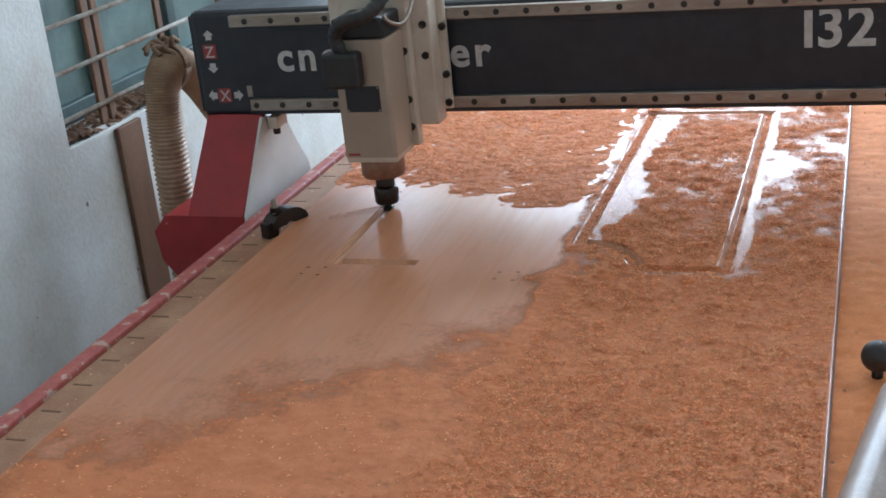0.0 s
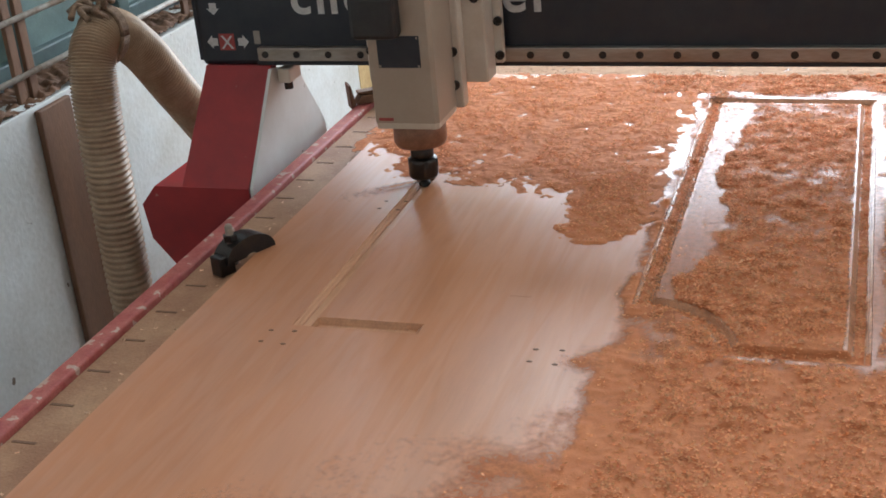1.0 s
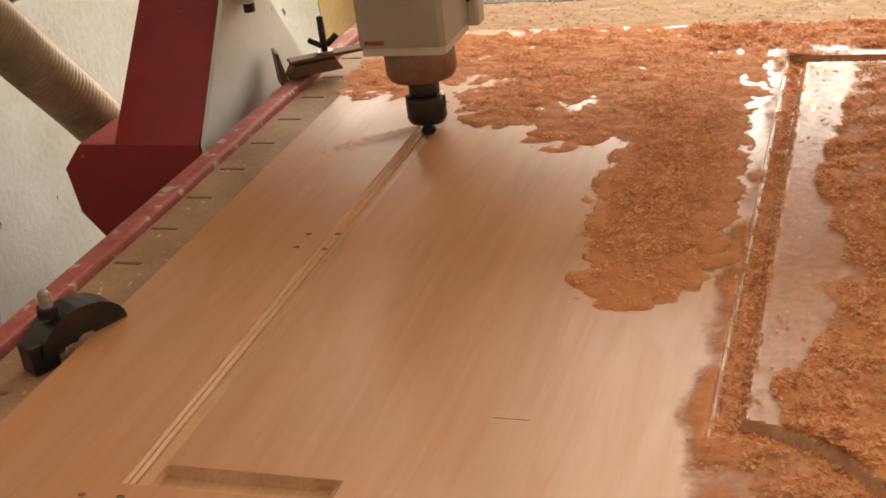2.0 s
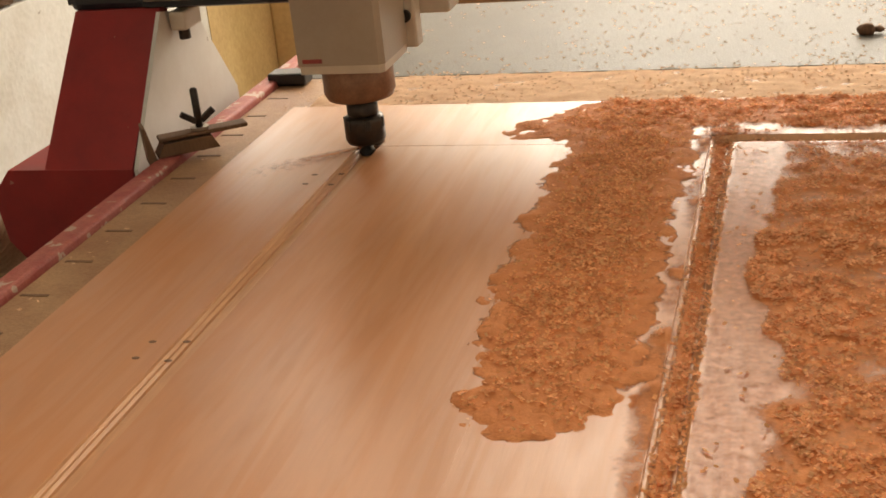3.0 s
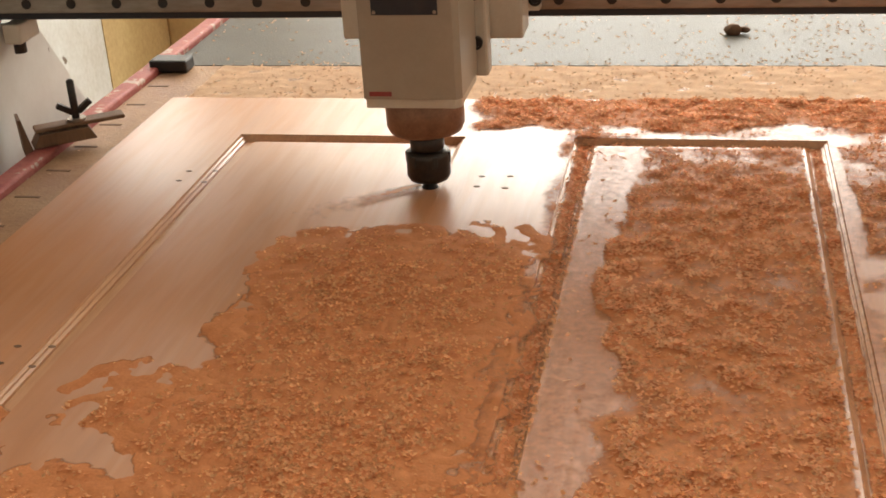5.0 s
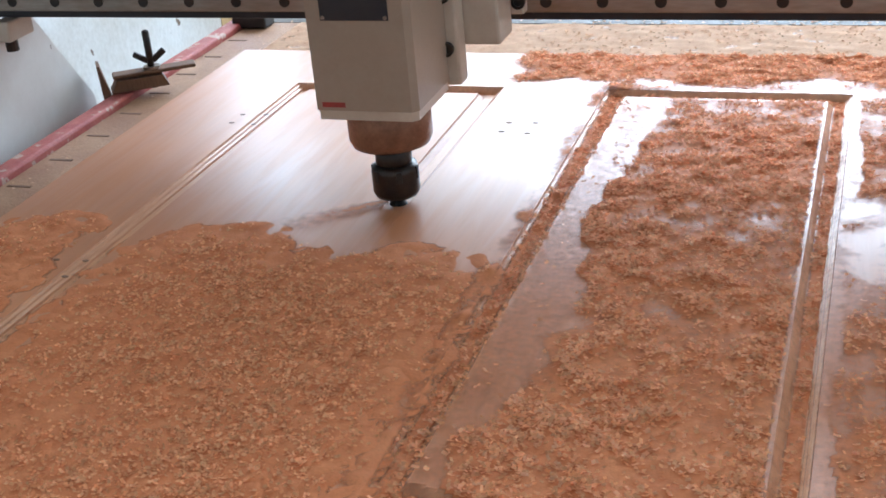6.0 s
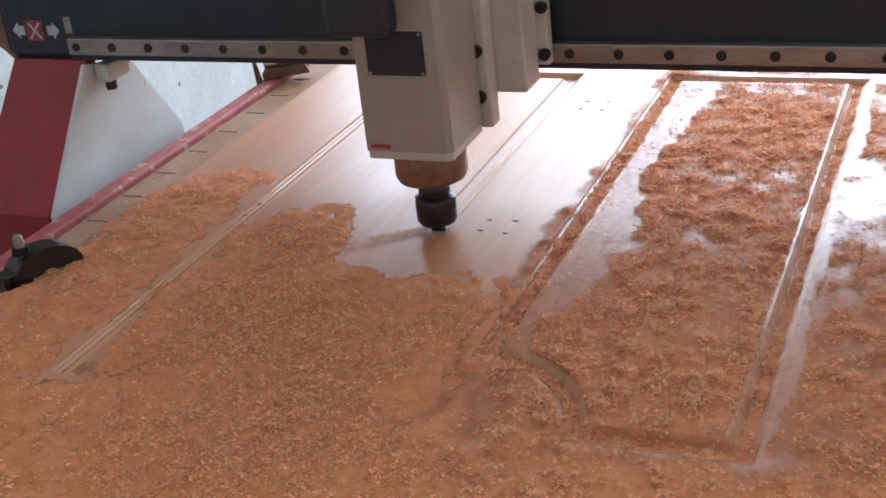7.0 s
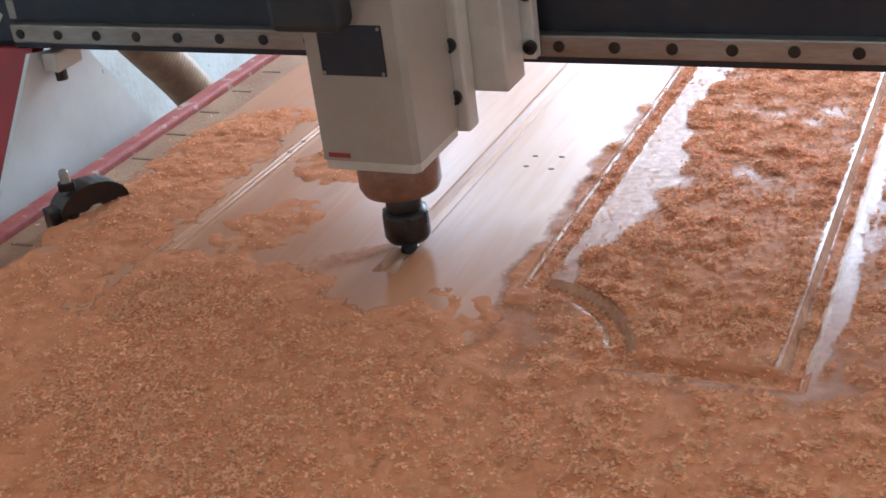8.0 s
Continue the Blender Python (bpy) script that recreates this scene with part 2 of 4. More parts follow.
def solid(name, bm, material, label, category, at=None, group="", kind="", smooth=False):
    ob = new(name, mesh_of(name, bm, material, smooth))
    if at is not None:
        ob.matrix_basis = at
    return tagged(ob, label, category, group, kind)


def box(bm, x0, x1, y0, y1, z0, z1, bevel=0.0, m=None):
    made = bmesh.ops.create_cube(bm, size=1)["verts"]
    bmesh.ops.transform(bm, matrix=Matrix.LocRotScale(((x0 + x1) / 2, (y0 + y1) / 2, (z0 + z1) / 2), None, (x1 - x0, y1 - y0, z1 - z0)), verts=made)
    if bevel:
        edges = list({e for v in made for e in v.link_edges})
        out = bmesh.ops.bevel(bm, geom=edges, offset=bevel, segments=2, affect="EDGES", profile=0.5)
        made = list({v for f in out["faces"] for v in f.verts} | {v for v in made if v.is_valid})
    if m is not None:
        bmesh.ops.transform(bm, matrix=m, verts=made)
    return bm


def lathe(bm, profile, m=None, steps=32):
    """Turned body round z from (radius, height) rows."""
    rings = []
    for r, z in profile:
        rings.append([bm.verts.new((r * math.cos(2 * math.pi * k / steps), r * math.sin(2 * math.pi * k / steps), z)) for k in range(steps)])
    for a, b in zip(rings, rings[1:]):
        for k in range(steps):
            bm.faces.new((a[k], a[(k + 1) % steps], b[(k + 1) % steps], b[k]))
    bm.faces.new(list(reversed(rings[0])))
    bm.faces.new(rings[-1])
    if m is not None:
        bmesh.ops.transform(bm, matrix=m, verts=[v for r in rings for v in r])
    return bm


def prism(bm, points, axis, a, b):
    """A flat outline drawn out along an axis from a to b."""
    def at(p, w):
        return {"x": (w, p[0], p[1]), "y": (p[0], w, p[1]), "z": (p[0], p[1], w)}[axis]
    lo = [bm.verts.new(at(p, a)) for p in points]
    hi = [bm.verts.new(at(p, b)) for p in points]
    n = len(points)
    bm.faces.new(lo)
    bm.faces.new(list(reversed(hi)))
    for k in range(n):
        bm.faces.new((lo[k], hi[k], hi[(k + 1) % n], lo[(k + 1) % n]))
    bmesh.ops.recalc_face_normals(bm, faces=bm.faces[:])
    return bm


def tube(bm, points, radius, steps=10, ribs=0.0):
    """A round tube along points; ribs makes two rings in four thinner."""
    pts = [Vector(p) for p in points]
    rings = []
    up = Vector((0.12, 0.3, 1)).normalized()
    for k, p in enumerate(pts):
        d = (pts[min(k + 1, len(pts) - 1)] - pts[max(k - 1, 0)]).normalized()
        if abs(d.dot(up)) > 0.95:
            up = Vector((1, 0.2, 0.1)).normalized()
        side = d.cross(up).normalized()
        up = side.cross(d).normalized()
        r = radius - ((0, 0.5, 1, 0.5)[k % 4] * ribs)
        rings.append([bm.verts.new(p + r * (math.cos(2 * math.pi * j / steps) * side + math.sin(2 * math.pi * j / steps) * up)) for j in range(steps)])
    for a, b in zip(rings, rings[1:]):
        for j in range(steps):
            bm.faces.new((a[j], a[(j + 1) % steps], b[(j + 1) % steps], b[j]))
    bm.faces.new(list(reversed(rings[0])))
    bm.faces.new(rings[-1])
    bmesh.ops.recalc_face_normals(bm, faces=bm.faces[:])
    return bm


def spline(points, count):
    """Points along a smooth curve through the given ones."""
    p = [Vector(q) for q in points]
    p = [2 * p[0] - p[1], *p, 2 * p[-1] - p[-2]]
    out = []
    spans = len(p) - 3
    for k in range(count + 1):
        u = k / count * spans
        i = min(int(u), spans - 1)
        t = u - i
        a, b, c, d = p[i:i + 4]
        out.append(0.5 * ((2 * b) + (c - a) * t + (2 * a - 5 * b + 4 * c - d) * t * t + (3 * b - a - 3 * c + d) * t ** 3))
    return out


def BM():
    return bmesh.new()


# ---- the room ----
XL, XR, YB, YF, CEIL = -0.62, 4.2, 5.5, -3.2, 3.6


def room():
    bm = box(BM(), XL - 0.6, XR + 0.3, YF - 0.3, YB + 0.3, FLOOR - 0.1, FLOOR)
    solid("floor", bm, M_CONCRETE, "grey concrete workshop floor with dust", "floor", kind="structure")
    bm = box(BM(), XL - 0.6, XR + 0.3, YF - 0.3, YB + 0.3, CEIL, CEIL + 0.15)
    solid("ceiling", bm, M_WALL, "whitewashed workshop ceiling", "ceiling", kind="structure")
    # left wall: window between y 1.19 and 2.75, sill at 0.085
    t = 0.24
    bm = BM()
    box(bm, XL - t, XL, YF, 1.19, FLOOR, CEIL)
    box(bm, XL - t, XL, 1.19, 2.75, FLOOR, 0.085)
    box(bm, XL - t, XL, 1.19, 2.75, 1.45, CEIL)
    box(bm, XL - t, XL, 2.75, 2.95, FLOOR, CEIL)
    solid("wall_left", bm, M_WALL, "whitewashed plaster wall with flaking paint", "wall", kind="structure")
    # gap from y 2.95 to 4.95 is added for the side fill lamp
    bm = BM()
    box(bm, XL - t, XL + 0.002, 2.95, YB, FLOOR, 0.32)
    box(bm, XL - t, XL + 0.002, 2.95, YB, 1.9, CEIL)
    box(bm, XL - t, XL + 0.002, 4.95, YB, 0.32, 1.9)
    solid("wall_left_far", bm, M_YELLOW, "yellow limewashed plaster wall", "wall", kind="structure")
    bm = BM()
    box(bm, XL - t, XR + t, YB, YB + t, FLOOR, 0.45)
    box(bm, XL - t, XR + t, YB, YB + t, 3.25, CEIL)
    box(bm, XL - t, -0.65, YB, YB + t, 0.45, 3.25)
    box(bm, 2.45, XR + t, YB, YB + t, 0.45, 3.25)
    solid("wall_back", bm, M_WALL, "whitewashed back wall around a wide window opening", "wall", kind="structure")
    # unseen wall; its opening is made up to let the fill lamp in
    bm = BM()
    box(bm, XR, XR + t, YF, -0.9, FLOOR, CEIL)
    box(bm, XR, XR + t, 0.2, YB, FLOOR, CEIL)
    box(bm, XR, XR + t, -0.9, 0.2, 2.0, CEIL)
    solid("wall_right", bm, M_WALL, "unseen whitewashed wall with an opening added for the fill lamp", "wall", kind="structure")
    bm = box(BM(), XL - t, XR + t, YF - t, YF, FLOOR, CEIL)
    solid("wall_front", bm, M_WALL, "plain whitewashed wall", "wall", kind="structure")
    bm = box(BM(), -60, 60, -60, 60, FLOOR - 0.3, FLOOR - 0.12)
    solid("ground", bm, M_CONCRETE, "bare ground outside the workshop", "ground", kind="structure")


room()
# ---- window in the left wall, hose, dark wall strip ----
def left_window():
    w = thing("window_1", "steel casement window with white horizontal grille bars and dusty green frame", "window", kind="structure")
    y0, y1, z0, z1 = 1.19, 2.75, 0.085, 1.45
    for k in range(12):
        z = z0 + 0.055 + k * 0.105
        part("grille_bar", tube(BM(), [(XL - 0.03, y0 - 0.01, z), (XL - 0.03, y1 + 0.01, z)], 0.006, 8), M_GRILLE, w, "rusty white-painted grille bar", True)
    for y in (1.40, 1.44, 1.72, 2.05, 2.40):
        part("grille_upright", box(BM(), XL - 0.044, XL - 0.034, y - 0.012, y + 0.012, z0, z1, 0.002), M_STAIN, w, "rusted flat grille upright")
    for y in (1.212, 1.55, 1.93, 2.36, 2.728):
        part("frame_post", box(BM(), XL - 0.17, XL - 0.12, y - 0.022, y + 0.022, z0, z1, 0.004), M_TEAL, w)
    for z in (z0 + 0.03, 0.78, z1 - 0.03):
        part("frame_rail", box(BM(), XL - 0.165, XL - 0.125, y0, y1, z - 0.022, z + 0.022, 0.004), M_TEAL, w)
    for a, b in ((1.234, 1.528), (1.572, 1.908), (1.952, 2.338), (2.382, 2.713)):
        pane = part("pane", box(BM(), XL - 0.15, XL - 0.144, a, b, z0 + 0.052, z1 - 0.052), M_GLASS, w, "dust-coated window pane")
    part("sill", box(BM(), XL - 0.12, XL - 0.001, y0 + 0.002, y1 - 0.002, z0 - 0.03, z0 + 0.004, 0.002), M_WALL, w, "plaster sill covered in wood dust")


left_window()


def sill_dust():
    xs, ys = np.arange(XL - 0.115, XL - 0.003, 0.005), np.arange(1.2, 2.74, 0.005)
    X, Y = np.meshgrid(xs, ys)
    n1 = np.sin(95 * X + 3 * np.sin(61 * Y)) * np.sin(83 * Y + 2 * np.sin(47 * X))
    Z = 0.0955 + 0.006 * n1 + 0.004 * np.sin(210 * X + 5 * n1) * np.sin(190 * Y) + 0.006 * np.sin(17 * Y)
    tagged(new("sill_sawdust", grid_mesh("sill_sawdust", xs, ys, Z, M_STAIN)), "brown heap of old wood dust on the window sill", "sawdust", kind="stuff")


def added_window():
    # made-up frame round the side fill lamp's opening
    w = thing("added_window_frame", "plain steel window frame added in the yellow wall around a fill lamp", "window", kind="structure")
    for y in (2.972, 3.62, 4.28, 4.928):
        part("frame_post", box(BM(), XL - 0.10, XL - 0.06, y - 0.02, y + 0.02, 0.322, 1.898, 0.003), M_TEAL, w)
    for z in (0.344, 1.1, 1.876):
        part("frame_rail", box(BM(), XL - 0.099, XL - 0.061, 2.954, 4.946, z - 0.02, z + 0.02, 0.003), M_TEAL, w)


added_window()


def standing_things():
    # added strip: stands in for the hose's shade and dust stain on the wall
    solid("wall_shade_strip", box(BM(), XL + 0.001, XL + 0.014, 1.37, 1.475, FLOOR, 0.083, 0.003), M_STAIN,
          "dark brown strip added on the wall for the shade and stain by the hose", "plank")
    solid("conduit_pipe", tube(BM(), [(XL + 0.02, 1.53, FLOOR), (XL + 0.02, 1.53, -0.15)], 0.011, 12), M_WHITE,
          "white plastic conduit pipe fixed on the wall", "pipe", smooth=True)
    pts = spline([(-0.46, 1.36, FLOOR + 0.03), (-0.46, 1.335, -0.35), (-0.455, 1.325, -0.1), (-0.45, 1.325, 0.10), (-0.45, 1.345, 0.20), (-0.45, 1.41, 0.225),
                  (-0.45, 1.50, 0.165), (-0.455, 1.60, 0.06), (-0.46, 1.72, -0.07), (-0.47, 1.84, -0.21), (-0.49, 1.95, -0.40), (-0.50, 2.05, -0.62)], 800)
    hose = thing("dust_hose", "tan ribbed flexible dust extraction hose tied to the window bars", "hose")
    part("ribbed_tube", tube(BM(), pts, 0.0425, 24, 0.0075), M_HOSE, hose, smooth=True)
    ring = []
    for k in range(5):
        ring.append(tube(BM(), [(-0.45 + 0.046 * math.cos(a), 1.385 + 0.004 * (k - 2) + 0.012 * math.sin(a) , 0.222 + 0.050 * math.sin(a)) for a in np.linspace(0, 2 * math.pi, 25)], 0.0042, 8))
    for k, bm in enumerate(ring):
        part("rope_turn", bm, M_ROPE, hose, "dusty brown rope turn", smooth=True)
    for k in range(7):
        a = 0.9 * k
        q = [(-0.45 + 0.014 * math.cos(a), 1.385 + 0.014 * math.sin(a), 0.272), (-0.46 + 0.028 * math.cos(a), 1.385 + 0.03 * math.sin(a), 0.29 - 0.003 * k), (-0.465 + 0.04 * math.cos(a + 0.7), 1.385 + 0.042 * math.sin(a + 0.7), 0.278 - 0.004 * k)]
        part("rope_knot", tube(BM(), spline(q, 10), 0.006, 7), M_ROPE, hose, "frayed knot of dusty brown rope", smooth=True)
    solid("brown_panel", box(BM(), -0.55, -0.12, 4.6, 4.63, FLOOR, 0.75, 0.004), M_STAIN, "brown sheet leaning at the back of the workshop", "panel")
    solid("yellow_column", box(BM(), -0.62, -0.36, 3.3, 3.6, FLOOR, CEIL, 0.01), M_YELLOW, "yellow limewashed column with stains", "column")


standing_things()

# ---- the machine's table ----
BED = -0.018
BX0, BX1, BY0, BY1 = -0.088, 1.36, -0.55, 2.58


def router_table():
    t = thing("router_table", "router machine table with worn red side rail and dusty bed", "machine table", pose(0, 0, 0))
    part("bed_board", box(BM(), BX0, BX1, BY0, 2.10, BED - 0.03, BED), M_BEDWOOD, t, "beige spoil board covered in chips")
    part("bed_sheet", box(BM(), BX0, BX1, 2.10, BY1, BED - 0.03, BED + 0.001, 0.001), M_BED, t, "shiny grey bed sheet at the far end")
    part("side_rail", box(BM(), -0.118, -0.09, BY0, BY1, -0.16, -0.008, 0.004), M_PINK, t, "worn red painted side rail")
    part("side_rail", box(BM(), BX1 + 0.002, BX1 + 0.03, BY0, BY1, -0.16, -0.008, 0.004), M_PINK, t)
    part("under_frame", box(BM(), -0.07, BX1, BY0 + 0.05, BY1 - 0.05, -0.20, BED - 0.032), M_RED, t, "dark red steel frame")
    part("end_stop", box(BM(), -0.105, -0.045, 2.06, 2.095, BED + 0.001, BED + 0.02, 0.003), M_RUBBER, t, "black rubber end stop")
    for x in (0.0, BX1 - 0.1):
        for y in (BY0 + 0.15, 1.0, BY1 - 0.2):
            part("leg", box(BM(), x, x + 0.09, y, y + 0.09, FLOOR, -0.20, 0.004), M_RED, t)
    me = mesh_of("slot", box(BM(), -0.080, -0.048, -0.0022, 0.0022, BED - 0.001, BED + 0.0006), M_STAIN)
    for k in range(34):
        s = new("slot", me)
        s.parent = t
        s.matrix_basis = pose(0.004 * math.sin(k * 7.1), BY0 + 0.03 + k * 0.084, 0)
    return t


router_table()

# ---- the board with its carved panels ----
GW, GD = 0.027, 0.009
BRD = (0.0, 1.025, -0.15, 1.896)
LEFT, RIGHT = (0.149, 0.438, 0.780, 1.754), (0.571, 0.864, 0.780, 1.754)
SCOOP = 0.117


def outline_depth(x, y, panel, scoop_x):
    """How far inside a panel's outline a point lies."""
    x0, x1, y0, y1 = panel
    d = np.minimum(np.minimum(x - x0, x1 - x), np.minimum(y - y0, y1 - y))
    return np.minimum(d, np.hypot(x - scoop_x, y - y0) - SCOOP)


def groove(d):
    """Moulded profile across the groove: two fine steps outside, a flat floor, a slope inside."""
    return -np.interp(d, [0, 0.0006, 0.004, 0.0046, 0.0078, 0.0084, 0.021, GW - 0.0005, GW], [0, 0.0022, 0.0024, 0.0048, 0.005, 0.0082, 0.0082, 0.0015, 0])


def surface(x, y):
    right = outline_depth(x, y, RIGHT, RIGHT[0])
    z = groove(right)
    left = outline_depth(x, y, LEFT, LEFT[1])
    x0, x1, y0, y1 = LEFT
    bottom = (y < y0 + GW) & (x < x1 - SCOOP) & (left >= 0)
    side = (x < x0 + GW) & (left >= 0)
    z = np.where(bottom & (x - x0 > GW), groove(left), z)
    late = (left >= 0) & (left <= GW) & (side | (y > y1 - GW) | ((x > x1 - GW) & (y > 0.90))) & ~(bottom & (x - x0 > GW))
    return np.where(late, groove(left), z)


def grid_mesh(name, xs, ys, zs, material, keep=None, smooth=True, cover_of=None):
    nx, ny = len(xs), len(ys)
    X, Y = np.meshgrid(xs, ys)
    co = np.stack([X, Y, zs], -1).reshape(-1, 3)
    dense = None if cover_of is None else cover_of.reshape(-1)
    i = np.arange(nx * ny).reshape(ny, nx)
    f = np.stack([i[:-1, :-1], i[:-1, 1:], i[1:, 1:], i[1:, :-1]], -1).reshape(-1, 4)
    if keep is not None:
        k = keep.reshape(-1)
        f = f[k[f].any(1)]
        used = np.unique(f)
        back = np.full(nx * ny, -1)
        back[used] = np.arange(len(used))
        f, co = back[f], co[used]
        dense = None if dense is None else dense[used]
    data = bpy.data.meshes.new(name)
    data.vertices.add(len(co))
    data.vertices.foreach_set("co", co.ravel())
    data.loops.add(len(f) * 4)
    data.loops.foreach_set("vertex_index", f.ravel().astype(np.int32))
    data.polygons.add(len(f))
    data.polygons.foreach_set("loop_start", np.arange(0, len(f) * 4, 4, dtype=np.int32))
    data.polygons.foreach_set("use_smooth", np.full(len(f), smooth))
    data.update()
    if dense is not None:
        data.attributes.new("cover", "FLOAT", "POINT").data.foreach_set("value", dense.astype(np.float32))
    data.materials.append(material)
    return data


def door_board():
    b = thing("door_board", "reddish wooden door board with two carved panels, half covered in sawdust", "board")
    xs = np.unique(np.round(np.concatenate([np.linspace(0, 0.13, 9), np.arange(0.13, 0.885, 0.003), np.linspace(0.885, 1.025, 9),
                                           [p + o for p in (LEFT[0], RIGHT[0]) for o in (0, 0.0008, 0.0042, 0.0047, 0.008, 0.0085, 0.021, 0.027)],
                                           [p - o for p in (LEFT[1], RIGHT[1]) for o in (0, 0.0008, 0.0042, 0.0047, 0.008, 0.0085, 0.021, 0.027)]]), 5))
    ys = np.unique(np.round(np.concatenate([np.linspace(BRD[2], 0.75, 40), np.arange(0.75, 0.94, 0.003), np.arange(0.94, 1.70, 0.012), np.arange(1.70, 1.78, 0.003),
                                           np.linspace(1.78, BRD[3], 8)]), 5))
    X, Y = np.meshgrid(xs, ys)
    face = part("carved_face", bm_from(grid_mesh("carved_face", xs, ys, surface(X, Y), M_BOARD, smooth=False)), [M_BOARD, M_CUT], b, "reddish veneer face with long grain")
    for p in face.data.polygons:
        if p.center.z < -0.0006:
            p.material_index = 1
    x0, x1, y0, y1 = BRD
    part("core", box(BM(), x0 + 0.0005, x1 - 0.0005, y0, y1, BED + 0.0005, -0.0125), M_GROOVE, b)
    bm = BM()
    for a, c in (((x0, y0), (x1, y0)), ((x1, y0), (x1, y1)), ((x1, y1), (x0, y1)), ((x0, y1), (x0, y0))):
        v = [bm.verts.new((*a, BED + 0.0005)), bm.verts.new((*c, BED + 0.0005)), bm.verts.new((*c, 0)), bm.verts.new((*a, 0))]
        bm.faces.new(v)
    part("edge_band", bm, M_GROOVE, b, "sawn board edge")
    hole = mesh_of("nail_hole", lathe(BM(), [(0.0029, 0), (0.0028, 0.0004), (0.0016, 0.0005)], steps=10), M_STAIN)
    for gx in (0.138, 0.489):
        for gy in (0.752, 1.195, 1.616):
            for dx, dy in ((0, 0), (0.032, 0.002), (-0.001, -0.030), (0.031, -0.033)):
                h = new("nail_hole", hole)
                h.parent = b
                h.matrix_basis = pose(gx + dx - 0.01, gy + dy + 0.01, 0) @ Matrix.Diagonal((1.3, 0.8, 1, 1))
    return b


def bm_from(data):
    bm = BM()
    bm.from_mesh(data)
    bpy.data.meshes.remove(data)
    return bm


sill_dust()
BOARD = door_board()


def groove_pieces():
    """The wood in the path of the bit, piece by piece; each piece sinks to the groove's floor as the bit passes."""
    step = 0.022
    x0, x1, y0, y1 = LEFT
    prof = [(-0.0015, 0), (GW + 0.0015, 0)]

    def shape(flip, m):
        bm = BM()
        pts = [((GW - d if flip else d), z) for d, z in prof]
        pts += [(pts[-1][0], -0.004), (pts[0][0], -0.004)]
        prism(bm, pts, "y", 0.0, step + 0.0004)
        bmesh.ops.transform(bm, matrix=m, verts=bm.verts[:])
        return mesh_of("groove_piece", bm, M_BOARD)
    rows = []
    y = y0 + 0.0002
    while y < y1 - step:
        rows.append((False, pose(x0, y, 0), (0.163, y + step * 0.5)))
        y += step
    x = x0
    while x < x1 - step:
        rows.append((True, pose(x + step, y1 - GW, 0, 0, 0, 90), (x + step * 0.5, 1.740)))
        x += step
    y = 0.9003
    while y < y1 - GW - step:
        rows.append((True, pose(x1 - GW, y, 0), (0.424, y + step * 0.5)))
        y += step
    out = []
    for flip, m, centre in rows:
        p = new("groove_piece", shape(flip, m))
        p.parent = BOARD
        out.append((p, Matrix(), centre))
    return out


PIECES = groove_pieces()


# ---- clamps and loose things on the bed ----
def clamp(at, far):
    c = thing("hold_down_clamp", "black steel hold-down clamp with bolt on the board edge", "clamp", at, "clamps along the board edge")
    if far:
        part("bar", box(BM(), -0.055, 0.06, -0.012, 0.012, 0.012, 0.0175, 0.002), M_STAIN, c, "rusty clamp bar")
        part("upright_flange", prism(BM(), [(-0.072, -0.014), (-0.060, -0.014), (-0.070, 0.035), (-0.074, 0.035)], "y", -0.016, 0.016), M_STAIN, c)
        part("angle_bracket", prism(BM(), [(-0.06, -0.006), (0.02, -0.006), (0.012, 0.010), (-0.05, 0.010)], "y", -0.016, 0.016), M_STAIN, c, "rusty angle bracket")
        part("bolt", lathe(BM(), [(0.005, -0.01), (0.005, 0.07), (0.003, 0.072)], steps=14), M_BLACKSTEEL, c, smooth=True)
        for s in (-1, 1):
            part("wing", box(BM(), 0.004, 0.026, -0.004, 0.004, -0.004, 0.004, 0.0015, pose(0, 0, 0.026, 0, -35, 90 - 90 * s)), M_BLACKSTEEL, c)
        part("washer", lathe(BM(), [(0.012, 0.018), (0.012, 0.021)], steps=18), M_STEEL, c)
    else:
        bm = BM()
        arc = [(0.045 * math.cos(a), 0.030 * math.sin(a)) for a in np.linspace(0, math.pi, 13)]
        arc += [(0.009 * math.cos(a), 0.004 * math.sin(a)) for a in np.linspace(math.pi, 0, 9)]
        prism(bm, arc, "y", -0.017, 0.017)
        part("arched_bar", bm, M_BLACKSTEEL, c)
        part("bolt", lathe(BM(), [(0.006, -0.01), (0.006, 0.05), (0.004, 0.053)], pose(-0.022, 0, 0), steps=14), M_STEEL, c, smooth=True)
        part("nut", lathe(BM(), [(0.011, 0.028), (0.011, 0.037)], pose(-0.022, 0, 0), steps=6), M_BLACKSTEEL, c)
        part("foot", box(BM(), -0.055, -0.028, -0.012, 0.012, BED, 0.012, 0.002), M_BLACKSTEEL, c)
    return c


clamp(pose(-0.018, 0.99, 0.0, 0, 0, 64), False)
clamp(pose(-0.072, 1.752, 0.0, 0, 0, 35), True)


